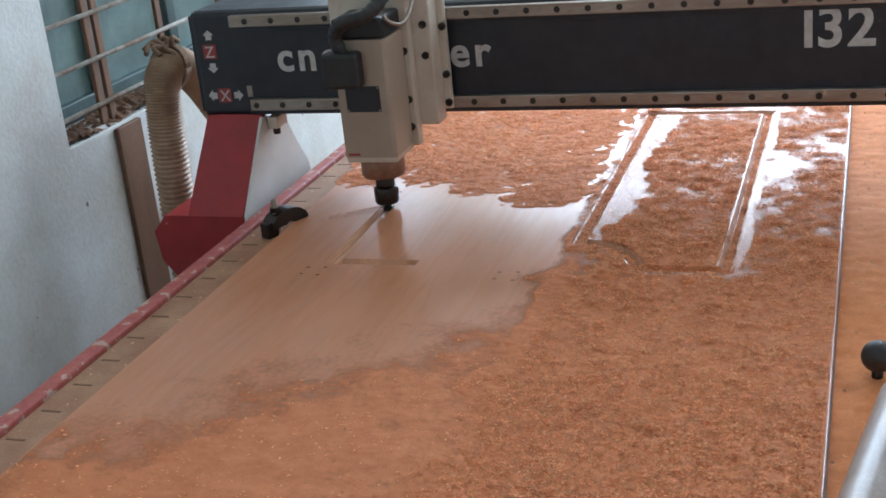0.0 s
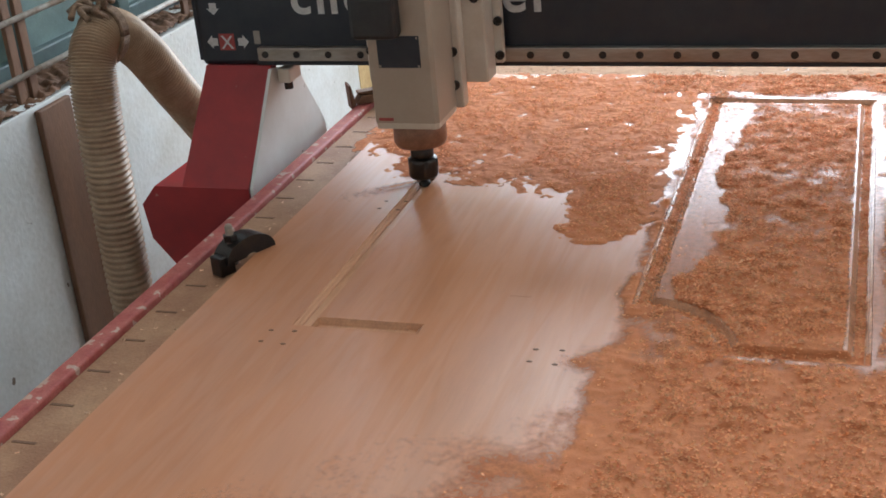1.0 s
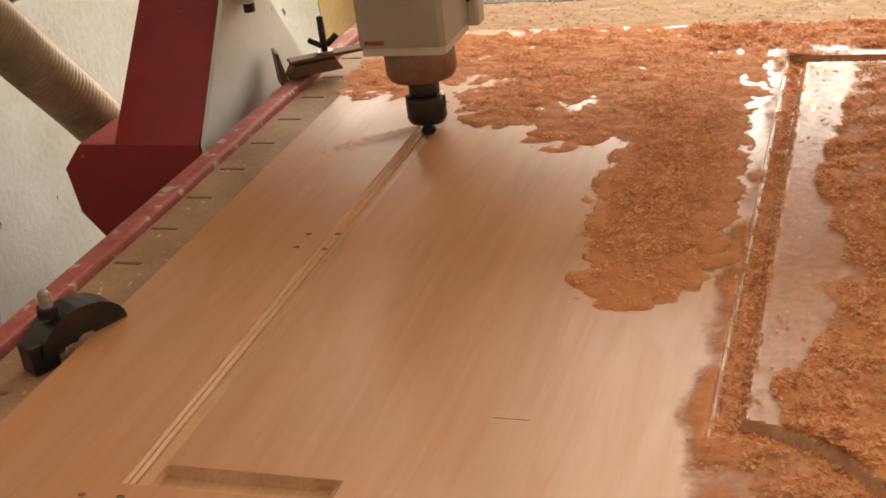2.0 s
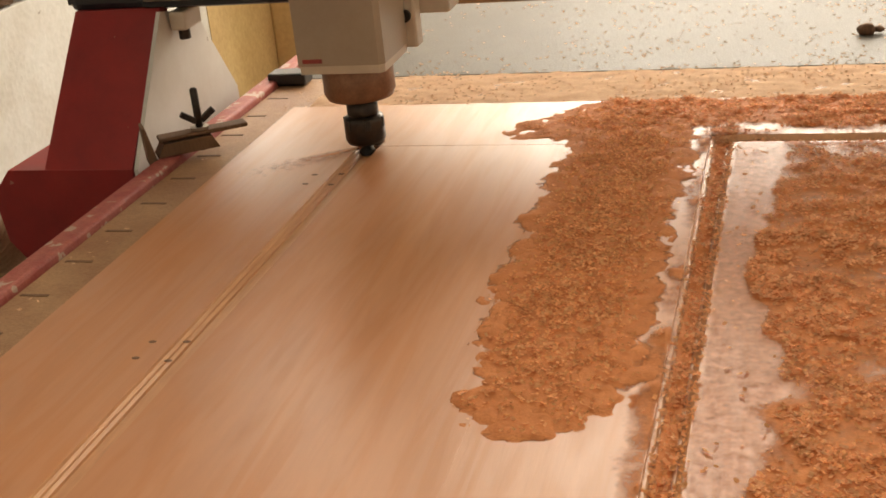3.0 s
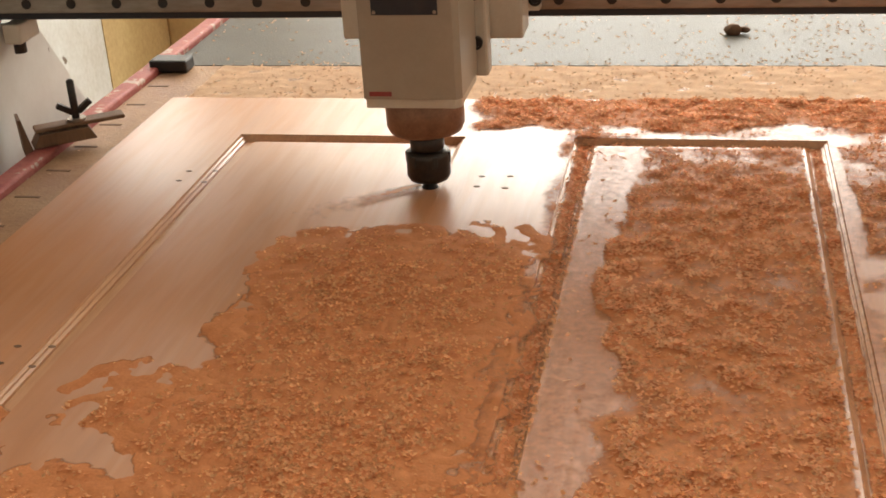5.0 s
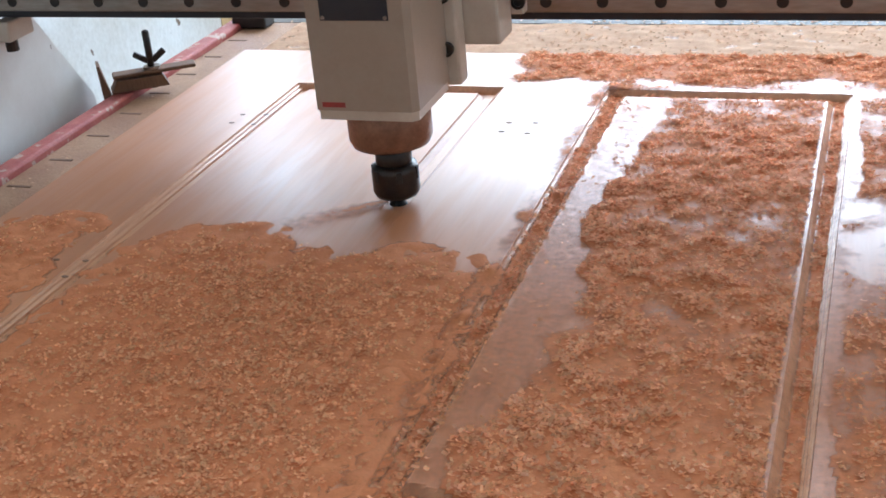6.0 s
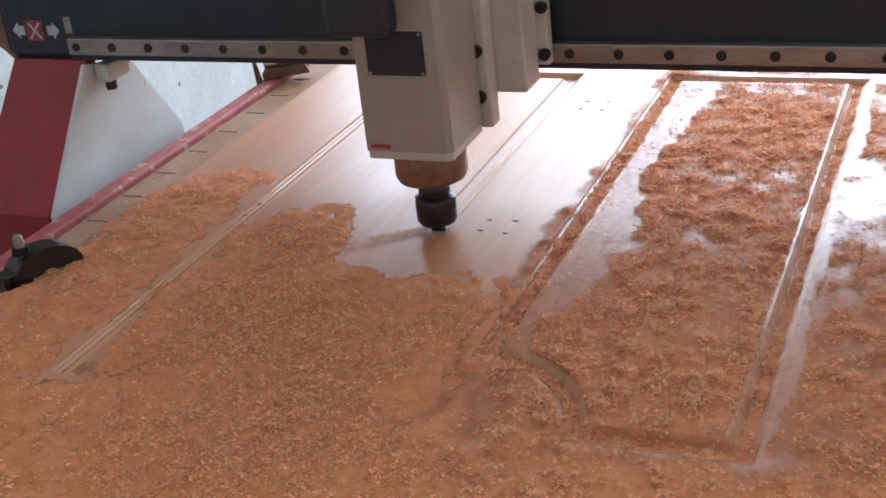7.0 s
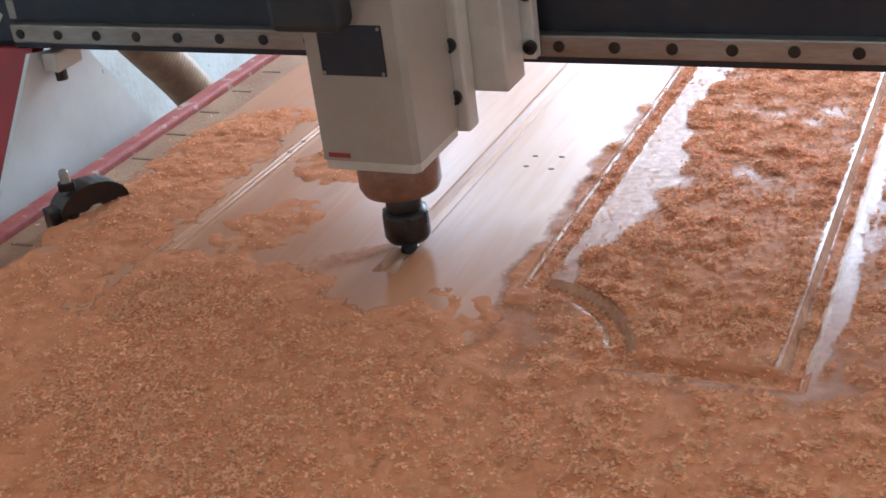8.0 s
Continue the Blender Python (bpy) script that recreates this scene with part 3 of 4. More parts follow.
def right_side_things():
    p = thing("lever_bar", "thick grey round bar with dusty finish lying beside the board", "bar")
    part("bar", tube(BM(), spline([(1.030, -0.15, BED + 0.03), (1.068, 0.1, BED + 0.03), (1.112, 0.36, BED + 0.03)], 12), 0.028, 20), M_GREYPIPE, p, smooth=True)
    k = thing("ball_knob", "glossy black round knob on a short stem", "knob", pose(1.083, 0.468, BED))
    part("ball", lathe(BM(), [(0.004, 0.012)] + [(0.022 * math.sin(a), 0.034 - 0.022 * math.cos(a)) for a in np.linspace(0.25, 3.0, 12)], steps=24), M_RUBBER, k, smooth=True)
    part("stem", lathe(BM(), [(0.008, 0), (0.008, 0.016)], steps=14), M_BLACKSTEEL, k, smooth=True)
    bm = BM()
    for q, s in (((0, 0, 0), 1.0), ((0.018, 0.004, 0), 0.7)):
        made = bmesh.ops.create_icosphere(bm, subdivisions=2, radius=0.013 * s, matrix=pose(*q) @ Matrix.Diagonal((1.1, 0.7, 0.8, 1)))["verts"]
        for v in made:
            v.co += 0.003 * noise.noise_vector(v.co * 90)
    solid("wood_scrap", bm, M_STAIN, "small brown scrap of wood on the bed", "wood scrap", pose(0.762, 2.26, BED + 0.008), smooth=True)


right_side_things()


# ---- gantry ----
def text_bm(body, size, m, thick=0.0006, bold=0.0):
    cu = bpy.data.curves.new("print", "FONT")
    cu.body, cu.size, cu.extrude, cu.offset = body, size, thick, bold
    ob = bpy.data.objects.new("print", cu)
    data = bpy.data.meshes.new_from_object(ob)
    bm = bm_from(data)
    bmesh.ops.transform(bm, matrix=m, verts=bm.verts[:])
    bpy.data.objects.remove(ob)
    bpy.data.curves.remove(cu)
    return bm


FACE = 0.155


def gantry():
    g = thing("gantry", "black router gantry beam with steel rails on red and white legs", "gantry")
    part("beam", box(BM(), -0.300, 1.46, FACE, 0.30, 0.146, 0.372, 0.012), M_BLACK, g, "black painted steel beam")
    part("end_plate", box(BM(), -0.307, -0.3002, FACE + 0.01, 0.29, 0.155, 0.362, 0.002), M_BLACK, g)
    screw = mesh_of("rail_screw", lathe(BM(), [(0.0062, 0), (0.0062, 0.0012), (0.0035, 0.0013)], pose(0, 0, 0, 90, 0, 0), 14), M_BLACKSTEEL)
    for z in (0.173, 0.351):
        rail = part("linear_rail", box(BM(), -0.178 if z < 0.2 else -0.20, 1.42, FACE - 0.016, FACE, z - 0.012, z + 0.012, 0.002), M_STEEL, g, "dusty steel linear rail")
        part("rail_lip", box(BM(), -0.185, 1.42, FACE - 0.006, FACE + 0.001, z - 0.022, z - 0.0125, 0.001), M_BLACK, g)
        for k in range(26):
            s = new("rail_screw", screw)
            s.parent = rail
            s.matrix_basis = pose(-0.163 + 0.06 * k, FACE - 0.0162, z)
    x = -0.107
    for ch in "cnc router":
        if ch != " ":
            bm = text_bm(ch, 0.086, pose(0, 0, 0), 0.0006, 0.002)
            left = min(v.co.x for v in bm.verts)
            wide = max(v.co.x for v in bm.verts) - left
            bmesh.ops.transform(bm, matrix=pose(x, FACE - 0.0012, 0.243, 90, 0, 0) @ pose(-left, 0, 0), verts=bm.verts[:])
            part("letter", bm, M_TEXT, g, "faded white letter")
            x += wide + 0.0135
        else:
            x += 0.030
    x = 0.950
    for ch in "132":
        bm = text_bm(ch, 0.102, pose(0, 0, 0), 0.0006, 0.0022)
        left = min(v.co.x for v in bm.verts)
        wide = max(v.co.x for v in bm.verts) - left
        bmesh.ops.transform(bm, matrix=pose(x, FACE - 0.0012, 0.262, 90, 0, 0) @ pose(-left, 0, 0), verts=bm.verts[:])
        part("numeral", bm, M_TEXT, g, "faded white numeral")
        x += wide + 0.010

    def arrow(x, z, turn):
        pts = [(0, 0.011), (0.016, 0.011), (0.016, 0.020), (0.034, 0), (0.016, -0.020), (0.016, -0.011), (0, -0.011)]
        bm = prism(BM(), pts, "z", 0, 0.001)
        bmesh.ops.transform(bm, matrix=pose(x, FACE - 0.0002, z, 90, 0, 0) @ pose(0, 0, 0, 0, 0, turn) @ Matrix.Scale(0.62, 4), verts=bm.verts[:])
        return bm
    for x, z, turn in ((-0.222, 0.192, 0), (-0.262, 0.192, 180), (-0.262, 0.262, -90), (-0.262, 0.312, 90)):
        part("arrow_print", arrow(x + 0.002, z, turn), M_TEXT, g, "faded white arrow print")
    for z, letter in ((0.192, "X"), (0.287, "Z")):
        x = -0.242 if letter == "X" else -0.262
        part("axis_square", box(BM(), x - 0.015, x + 0.015, FACE - 0.0009, FACE, z - 0.015, z + 0.015), M_REDPRINT, g, "red axis square")
        part("axis_letter", text_bm(letter, 0.034, pose(x - 0.011, FACE - 0.0016, z - 0.012, 90, 0, 0)), M_TEXT, g)
    part("small_plate", box(BM(), -0.188, -0.176, FACE - 0.001, FACE, 0.188, 0.212), M_STEEL, g)
    # legs: an upper red plate that slopes forward, a lower red box, a white side plate towards the table
    for side in (0, 1):
        def fx(x):
            return x if not side else 1.185 - x
        label = "red painted sloping leg plate"
        bm = BM()
        top = [(-0.288, 0.150, 0.150), (-0.160, 0.150, 0.150)]
        low = [(-0.290, 0.0, -0.026), (-0.162, 0.0, -0.026)]
        v = [bm.verts.new((fx(x), y, z)) for x, y, z in (top[0], top[1], low[1], low[0])]
        w = [bm.verts.new((fx(x), y, z)) for x, y, z in ((-0.288, 0.175, 0.150), (-0.160, 0.175, 0.150), (-0.162, 0.028, -0.026), (-0.290, 0.028, -0.026))]
        for a, b, c, d in ((v[0], v[1], v[2], v[3]), (w[3], w[2], w[1], w[0]), (v[0], v[3], w[3], w[0]), (v[1], w[1], w[2], v[2]), (v[0], w[0], w[1], v[1])):
            bm.faces.new((a, b, c, d))
        bmesh.ops.recalc_face_normals(bm, faces=bm.faces[:])
        part("leg_plate", bm, M_RED, g, label)
        oct_pts = [(-0.162, -0.026), (-0.345, -0.026), (-0.376, -0.062), (-0.368, -0.128), (-0.322, -0.186), (-0.162, -0.186)]
        bm = prism(BM(), [(fx(x), z) for x, z in oct_pts], "y", -0.001, 0.34)
        part("leg_box", bm, M_RED, g, "red painted leg box with cut corners")
        prof = [(0.135, 0.148), (0.235, 0.128), (0.262, 0.090), (0.335, -0.012), (0.335, -0.45), (0.004, -0.45), (0.0, -0.026)]
        part("side_plate", prism(BM(), prof, "x", fx(-0.159), fx(-0.153)), M_WHITE, g, "white painted side plate with angled edge")
        part("bearing_block", box(BM(), min(fx(-0.150), fx(-0.126)), max(fx(-0.150), fx(-0.126)), FACE - 0.006, FACE + 0.045, 0.118, 0.144, 0.003), M_CREAM, g, "cream bearing block")
        part("bolt_head", lathe(BM(), [(0.008, 0.104), (0.008, 0.118)], pose(fx(-0.138), FACE + 0.01, 0), 12), M_BLACKSTEEL, g)
    return g


GANTRY = gantry()


def carriage():
    c = part("carriage", box(BM(), -0.108, 0.113, 0.122, 0.138, 0.164, 0.43, 0.002), M_CREAM, GANTRY, "cream painted spindle carriage")
    part("slide_block", box(BM(), -0.106, 0.100, 0.072, 0.1215, 0.146, 0.43, 0.003), M_CREAM, c)
    part("slide_plate", box(BM(), -0.072, 0.064, 0.046, 0.0715, 0.111, 0.42, 0.003), M_CREAM, c)
    bolt = mesh_of("bolt", lathe(BM(), [(0.0075, 0), (0.0075, 0.005), (0.0045, 0.0052), (0.0045, 0.003)], pose(0, 0, 0, 90, 0, 0), 16), M_BLACKSTEEL)
    for x, y, z in ((0.052, 0.046, 0.150), (0.052, 0.046, 0.205), (0.052, 0.046, 0.300), (0.108, 0.122, 0.178), (0.108, 0.122, 0.235), (0.108, 0.122, 0.330), (-0.098, 0.072, 0.20), (0.086, 0.072, 0.285), (0.086, 0.072, 0.345)):
        b = new("bolt", bolt)
        b.parent = c
        b.matrix_basis = pose(x, y, z)
    out = [(-0.052, -0.055), (0.046, -0.055), (0.052, -0.049), (0.052, 0.045), (-0.052, 0.045)]
    part("spindle_body", prism(BM(), out, "z", 0.118, 0.345), M_SPINDLE, c, "off-white square spindle motor body")
    part("body_flange", prism(BM(), [(x * 0.97, y * 0.97) for x, y in out], "z", 0.108, 0.118), M_CREAM, c)
    part("fan_cover", box(BM(), -0.051, 0.051, -0.054, 0.045, 0.346, 0.385, 0.006), M_RUBBER, c, "black fan cover")
    part("name_plate", box(BM(), -0.037, 0.032, -0.0565, -0.055, 0.208, 0.258, 0.0006), M_BLACK, c, "black name plate")
    for x in (-0.034, 0.029):
        for z in (0.211, 0.255):
            part("rivet", lathe(BM(), [(0.002, 0), (0.0018, 0.001)], pose(x, -0.0565, z, 90, 0, 0), 10), M_STEEL, c)
    part("connector_box", box(BM(), -0.066, 0.008, -0.092, -0.0555, 0.260, 0.328, 0.008), M_RUBBER, c, "black cable connector box")
    part("conduit", tube(BM(), spline([(-0.03, -0.07, 0.325), (-0.035, -0.075, 0.36), (-0.01, -0.085, 0.385), (0.03, -0.07, 0.395), (0.05, -0.03, 0.42), (0.05, 0.03, 0.46)], 60), 0.014, 14, 0.0015), M_RUBBER, c, "ribbed black cable conduit", True)
    part("cable", tube(BM(), spline([(0.05, -0.04, 0.385), (0.06, -0.03, 0.37), (0.075, 0.0, 0.365), (0.08, 0.05, 0.40), (0.07, 0.08, 0.44)], 24), 0.004, 8), M_STEEL, c, smooth=True)
    part("logo_mark", box(BM(), -0.046, -0.022, -0.0556, -0.055, 0.1215, 0.1265), M_REDPRINT, c, "small red printed mark")
    part("nose_ring", lathe(BM(), [(0.040, 0.108), (0.043, 0.104), (0.043, 0.074), (0.040, 0.067), (0.026, 0.064)], steps=48), M_BRONZE, c, "dusty bronze nose ring", True)
    part("spindle_neck", lathe(BM(), [(0.019, 0.066), (0.019, 0.046), (0.018, 0.042)], steps=32), M_BLACKSTEEL, c, smooth=True)
    nut = BM()
    lathe(nut, [(0.018, 0.044), (0.0235, 0.041), (0.0245, 0.036), (0.0245, 0.014), (0.022, 0.009), (0.010, 0.009)], steps=36)
    part("collet_nut", nut, M_BLACKSTEEL, c, "black collet nut", True)
    for k in range(6):
        a = k * 60
        part("nut_notch", box(BM(), 0.0225, 0.0252, -0.003, 0.003, 0.028, 0.0405, 0.0005, pose(0, 0, 0, 0, 0, a)), M_RUBBER, c)
    bit = BM()
    lathe(bit, [(0.0062, 0.010), (0.0062, 0.003), (0.0095, -0.002), (0.0105, -0.0068)], steps=16)
    part("cutting_bit", bit, M_BLACKSTEEL, c, "steel cutting bit")
    # thin streak of dust blown off the bit across the wood
    n = 26
    u, w = np.linspace(0.0, 1.0, n), np.linspace(-1.0, 1.0, 13)
    U, V = np.meshgrid(u, w, indexing="ij")
    way, side = Vector((-0.77, -0.64, 0.0)), Vector((0.64, -0.77, 0.0))
    half = 0.010 + 0.042 * U
    data = grid_mesh("blown_dust", w, u, np.zeros((n, 13)), M_DRIFT, cover_of=0.66 * np.clip(1.1 - U, 0, 1) * np.clip(1.0 - np.abs(V) ** 1.5, 0, 1) - 0.1)
    for k, vert in enumerate(data.vertices):
        i, j = divmod(k, 13)
        p = way * (0.012 + 0.17 * u[i]) + side * (half[i, j] * w[j])
        vert.co = (p.x, p.y, 0.0016 + 0.002 * (1 - abs(w[j])) * (1 - u[i]))
    streak = new("blown_dust", data)
    streak.parent = c
    tagged(streak, "thin orange streak of blown dust", kind="stuff")
    return c


CARRIAGE = carriage()


# ---- sawdust ----
rng = np.random.default_rng(7)


def bumps(x, y, s, seed=0.0):
    """Cheap smooth noise in -1..1 from summed, turned sines."""
    v = 0.0
    for k in range(5):
        a = 1.3 * k + seed
        f = s * (1.0 + 0.63 * k)
        v = v + np.sin(f * (x * math.cos(a) + y * math.sin(a)) + 2.1 * k + seed + 1.7 * np.sin(0.61 * f * (x * math.sin(a) - y * math.cos(a)) + k)) / (1 + 0.5 * k)
    return v / 2.3


FX, FY, FS = np.arange(-0.01, 1.04, 0.003), np.arange(-0.17, 1.92, 0.003), 0.003


def soft_field(radius, seed):
    """Random lumps of one size over the board's grid, mean 0 and spread 1."""
    g = np.random.default_rng(seed).normal(size=(len(FY), len(FX)))
    ky, kx = np.fft.fftfreq(len(FY), FS)[:, None], np.fft.fftfreq(len(FX), FS)[None]
    g = np.fft.ifft2(np.fft.fft2(g) * np.exp(-2 * (math.pi * radius) ** 2 * (kx ** 2 + ky ** 2))).real
    return g / g.std()


LUMP, CLOD, PATCH, RAG = soft_field(0.0030, 1), soft_field(0.0075, 2), soft_field(0.035, 3), soft_field(0.011, 4)


def field(f, x, y):
    return f[np.clip(((y - FY[0]) / FS).astype(int), 0, len(FY) - 1), np.clip(((x - FX[0]) / FS).astype(int), 0, len(FX) - 1)]


def share(x, y):
    """How densely the dust that stays lies, from 0 (swept clean) to 1."""
    edge = 0.010 * field(PATCH, x, y) + 0.005 * field(RAG, x, y)
    mottle = 0.14 * field(PATCH, x, y) + 0.09 * field(RAG, x, y) + 0.07 * field(CLOD, x, y)
    rim = outline_depth(x, y, RIGHT, RIGHT[0])
    away = np.clip((y - 1.0) / 0.6, 0, 1)
    panel = np.clip((x - 0.628 + 0.9 * edge) / 0.014, 0, 1) * (0.95 - 0.26 * away + 0.9 * mottle)
    lane = np.clip((x - 0.548 + edge) / 0.03, 0, 1) * (0.86 - 0.30 * np.clip((y - 0.7) / 0.5, 0, 1) + mottle)
    right = np.where(rim > GW, np.maximum(panel, 0.30), lane)
    right = np.where((rim > 0.008) & (rim < 0.020), 0.92, right)
    right = np.where(((rim > 0) & (rim <= 0.008)) | ((rim >= 0.020) & (rim < 0.030)), np.where(y < 0.812, 0.8, 0.15 + 0.5 * np.clip(mottle, 0, 1)), right)
    right = np.where((rim <= 0) & (rim > -0.014 - 0.4 * edge) & (x > 0.7), 0.25, right)
    near = (0.60 - y + 0.80 * (x - 0.40) + 3.0 * edge) / 0.42
    near = np.clip(near, 0, 1) * (0.95 + 0.8 * mottle)
    near = np.maximum(near, np.clip((x - 0.515 + 2 * edge) / 0.10, 0, 1) * np.clip((0.80 - y + edge) / 0.05, 0, 1) * (0.88 + 0.4 * mottle))
    far = np.clip(np.minimum((y - 1.770 + edge) / 0.02, (x - 0.44 + edge) / 0.03), 0, 1) * (0.85 + 0.6 * mottle)
    return np.clip(np.maximum(np.maximum(right * np.clip((x - 0.54) / 0.02, 0, 1), near), far), 0, 1)


def cover(x, y):
    """Thickness of the dust that stays, in metres."""
    rough = np.clip(0.35 + 1.6 * (x - 0.45) + 0.5 * (y - 0.55), 0.2, 0.8) * np.where(y < 0.55, 0.9, 1)
    h = 0.0013 + rough * (0.0008 * field(LUMP, x, y) + 0.0016 * np.maximum(field(CLOD, x, y), -0.6)) + 0.0004 * field(PATCH, x, y)
    return 0.0002 + share(x, y) * np.maximum(h, 0.0002)


def flakes(pts, size, bed=None):
    """Thin curled shavings, one bent strip at each point."""
    n = len(pts)
    a, tilt = rng.uniform(0, 2 * math.pi, n), rng.normal(0, 0.30, n)
    ln, wd = size * rng.uniform(0.45, 1.25, n), size * rng.uniform(0.3, 0.65, n)
    curl = rng.uniform(0.05, 0.32, n)
    co = np.empty((n, 6, 3))
    for j, (u, w) in enumerate(((-1, -1), (-1, 1), (0, -1), (0, 1), (1, -1), (1, 1))):
        lx, ly = u * ln / 2, w * wd / 2
        co[:, j, 0] = pts[:, 0] + lx * np.cos(a) - ly * np.sin(a)
        co[:, j, 1] = pts[:, 1] + lx * np.sin(a) + ly * np.cos(a)
        co[:, j, 2] = pts[:, 2] + (abs(u) * curl * ln * 0.6) + u * tilt * ln * 0.3 + w * 0.0004 + 0.0006
    f = np.array([[0, 2, 3, 1], [2, 4, 5, 3]])
    faces = (f[None] + (np.arange(n) * 6)[:, None, None]).reshape(-1, 4)
    return co.reshape(-1, 3), faces


def flake_mesh(name, pts, size, material):
    co, faces = flakes(pts, size)
    data = bpy.data.meshes.new(name)
    data.from_pydata(co.tolist(), [], faces.tolist())
    data.materials.append(material)
    return data


def still_dust():
    xs, ys = np.arange(0.003, 1.0255, 0.003), np.arange(BRD[2], BRD[3], 0.003)
    X, Y = np.meshgrid(xs, ys)
    ground = np.maximum(surface(X, Y), -0.0085)
    Z = ground + cover(X, Y)
    S = share(X, Y)
    ob = new("sawdust_layer", grid_mesh("sawdust_layer", xs, ys, Z, M_DUST, S > 0.01, cover_of=S))
    tagged(ob, "layer of orange sawdust lying on the carved board", "sawdust", kind="stuff")
    n = 300000
    p = np.stack([rng.uniform(0.005, 1.02, n), rng.uniform(BRD[2], BRD[3], n)], 1)
    x, y = p[:, 0], p[:, 1]
    t = cover(x, y)
    s = share(x, y)
    clump = np.clip(0.55 + 0.35 * field(CLOD, x, y) + 0.25 * field(RAG, x, y), 0.22, 1)
    want = clump * np.clip(s * 1.5 - 0.42, 0, 1) * np.where((x > 0.60) | (y > 1.75), 1.0, 0.08) * np.where(y < 0.76, 0.42 + 0.25 * np.clip(field(PATCH, x, y), 0, 1), 1)
    want = np.where((x > 0.574) & (x < 0.60) & (y > 0.9), 0.5, want)
    ok = rng.uniform(0, 1, n) < want
    p, t = p[ok], t[ok]
    pts = np.column_stack([p, np.maximum(surface(p[:, 0], p[:, 1]), -0.0085) + t])
    close = pts[:, 1] < 0.78 + 0.55 * rng.uniform(0, 1, len(pts))
    tagged(new("wood_shavings", flake_mesh("wood_shavings", pts[~close], 0.0050, M_CHIP)), "curled pale orange wood shavings covering the carved panel", "wood shavings", kind="stuff")
    tagged(new("sawdust_crumbs", flake_mesh("sawdust_crumbs", pts[close], 0.0048, M_CRUMB)), "small orange sawdust crumbs scattered over the board", "sawdust", kind="stuff")
    # on the bed beyond and beside the board
    n = 34000
    p = np.stack([rng.uniform(-0.08, 1.35, n), rng.uniform(BRD[2], 2.57, n)], 1)
    off = (p[:, 0] < -0.002) | (p[:, 0] > 1.028) | (p[:, 1] > 1.90)
    thin = np.where(p[:, 1] > 2.12, 0.2 + 0.4 * np.clip((p[:, 0] - 0.3) / 0.6, 0, 1), np.where(p[:, 0] < 0.0, 0.10, 1.0)) * np.clip(0.6 + 0.6 * bumps(p[:, 0], p[:, 1], 14, 6.0), 0.1, 1)
    p = p[off & (rng.uniform(0, 1, n) < thin)]
    pts = np.column_stack([p, np.full(len(p), BED + 0.001)])
    tagged(new("bed_shavings", flake_mesh("bed_shavings", pts, 0.0055, M_PALE)), "pale wood shavings scattered on the machine bed", "wood shavings", kind="stuff")
    xs, ys = np.arange(1.028, 1.356, 0.008), np.arange(BRD[2] - 0.3, 2.1, 0.008)
    X, Y = np.meshgrid(xs, ys)
    Z = BED + 0.0025 + 0.0015 * bumps(X, Y, 60, 1.0) + 0.0008 * bumps(X, Y, 200, 2.0)
    tagged(new("bed_dust", grid_mesh("bed_dust", xs, ys, Z, M_PILE)), "orange sawdust on the bed beside the board", "sawdust", kind="stuff")
    xs, ys = np.arange(0.0, 1.03, 0.008), np.arange(1.899, 2.10, 0.006)
    X, Y = np.meshgrid(xs, ys)
    Z = BED + 0.0012 + 0.0014 * bumps(X, Y, 60, 3.0) + 0.0008 * bumps(X, Y, 210, 4.0)
    tagged(new("far_bed_dust", grid_mesh("far_bed_dust", xs, ys, Z, M_PALE, Z > BED)), "pale sawdust on the spoil board behind the board", "sawdust", kind="stuff")


still_dust()


def drift_meshes():
    out = []
    for k in range(5):
        g = np.arange(-0.072, 0.0721, 0.003)
        X, Y = np.meshgrid(g, g)
        ox, oy = 0.3 + 0.08 * k, 0.4 + 0.23 * k
        r = np.hypot(X, Y) + 0.008 * field(PATCH, X + ox, Y + oy) + 0.006 * field(RAG, X + ox, Y + oy) + 0.0035 * field(LUMP, X + ox, Y + oy)
        T = np.clip((0.068 - r) / 0.068, 0, 1)
        rag = 0.0003 * field(RAG, X + ox, Y + oy) + 0.0004 * field(LUMP, X + ox, Y + oy) + 0.0007 * field(CLOD, X + ox, Y + oy)
        Z = -0.0005 + 0.0019 * T ** 0.7 + rag * np.clip(4 * T, 0, 1)
        layer = grid_mesh("dust_bed", g, g, Z, M_DRIFT, T > 0.0, cover_of=np.clip(0.12 + 5.0 * T, 0, 1))
        n = (420, 520, 340, 300, 460)[k]
        p = rng.uniform(-0.06, 0.06, (n, 2))
        p = p[np.hypot(p[:, 0], p[:, 1]) + 0.008 * field(PATCH, p[:, 0] + ox, p[:, 1] + oy) < 0.036 + 0.024 * rng.uniform(0, 1, len(p)) ** 0.6]
        p = p[field(CLOD, p[:, 0] + ox, p[:, 1] + oy) + 0.6 * field(RAG, p[:, 0] + ox, p[:, 1] + oy) > 0.45]
        chips = flake_mesh("shaving_litter", np.column_stack([p, Z[((p[:, 1] + 0.072) / 0.003).astype(int), ((p[:, 0] + 0.072) / 0.003).astype(int)] + 0.0005]), 0.0042, M_CRUMB)
        out.append((layer, chips))
    return out


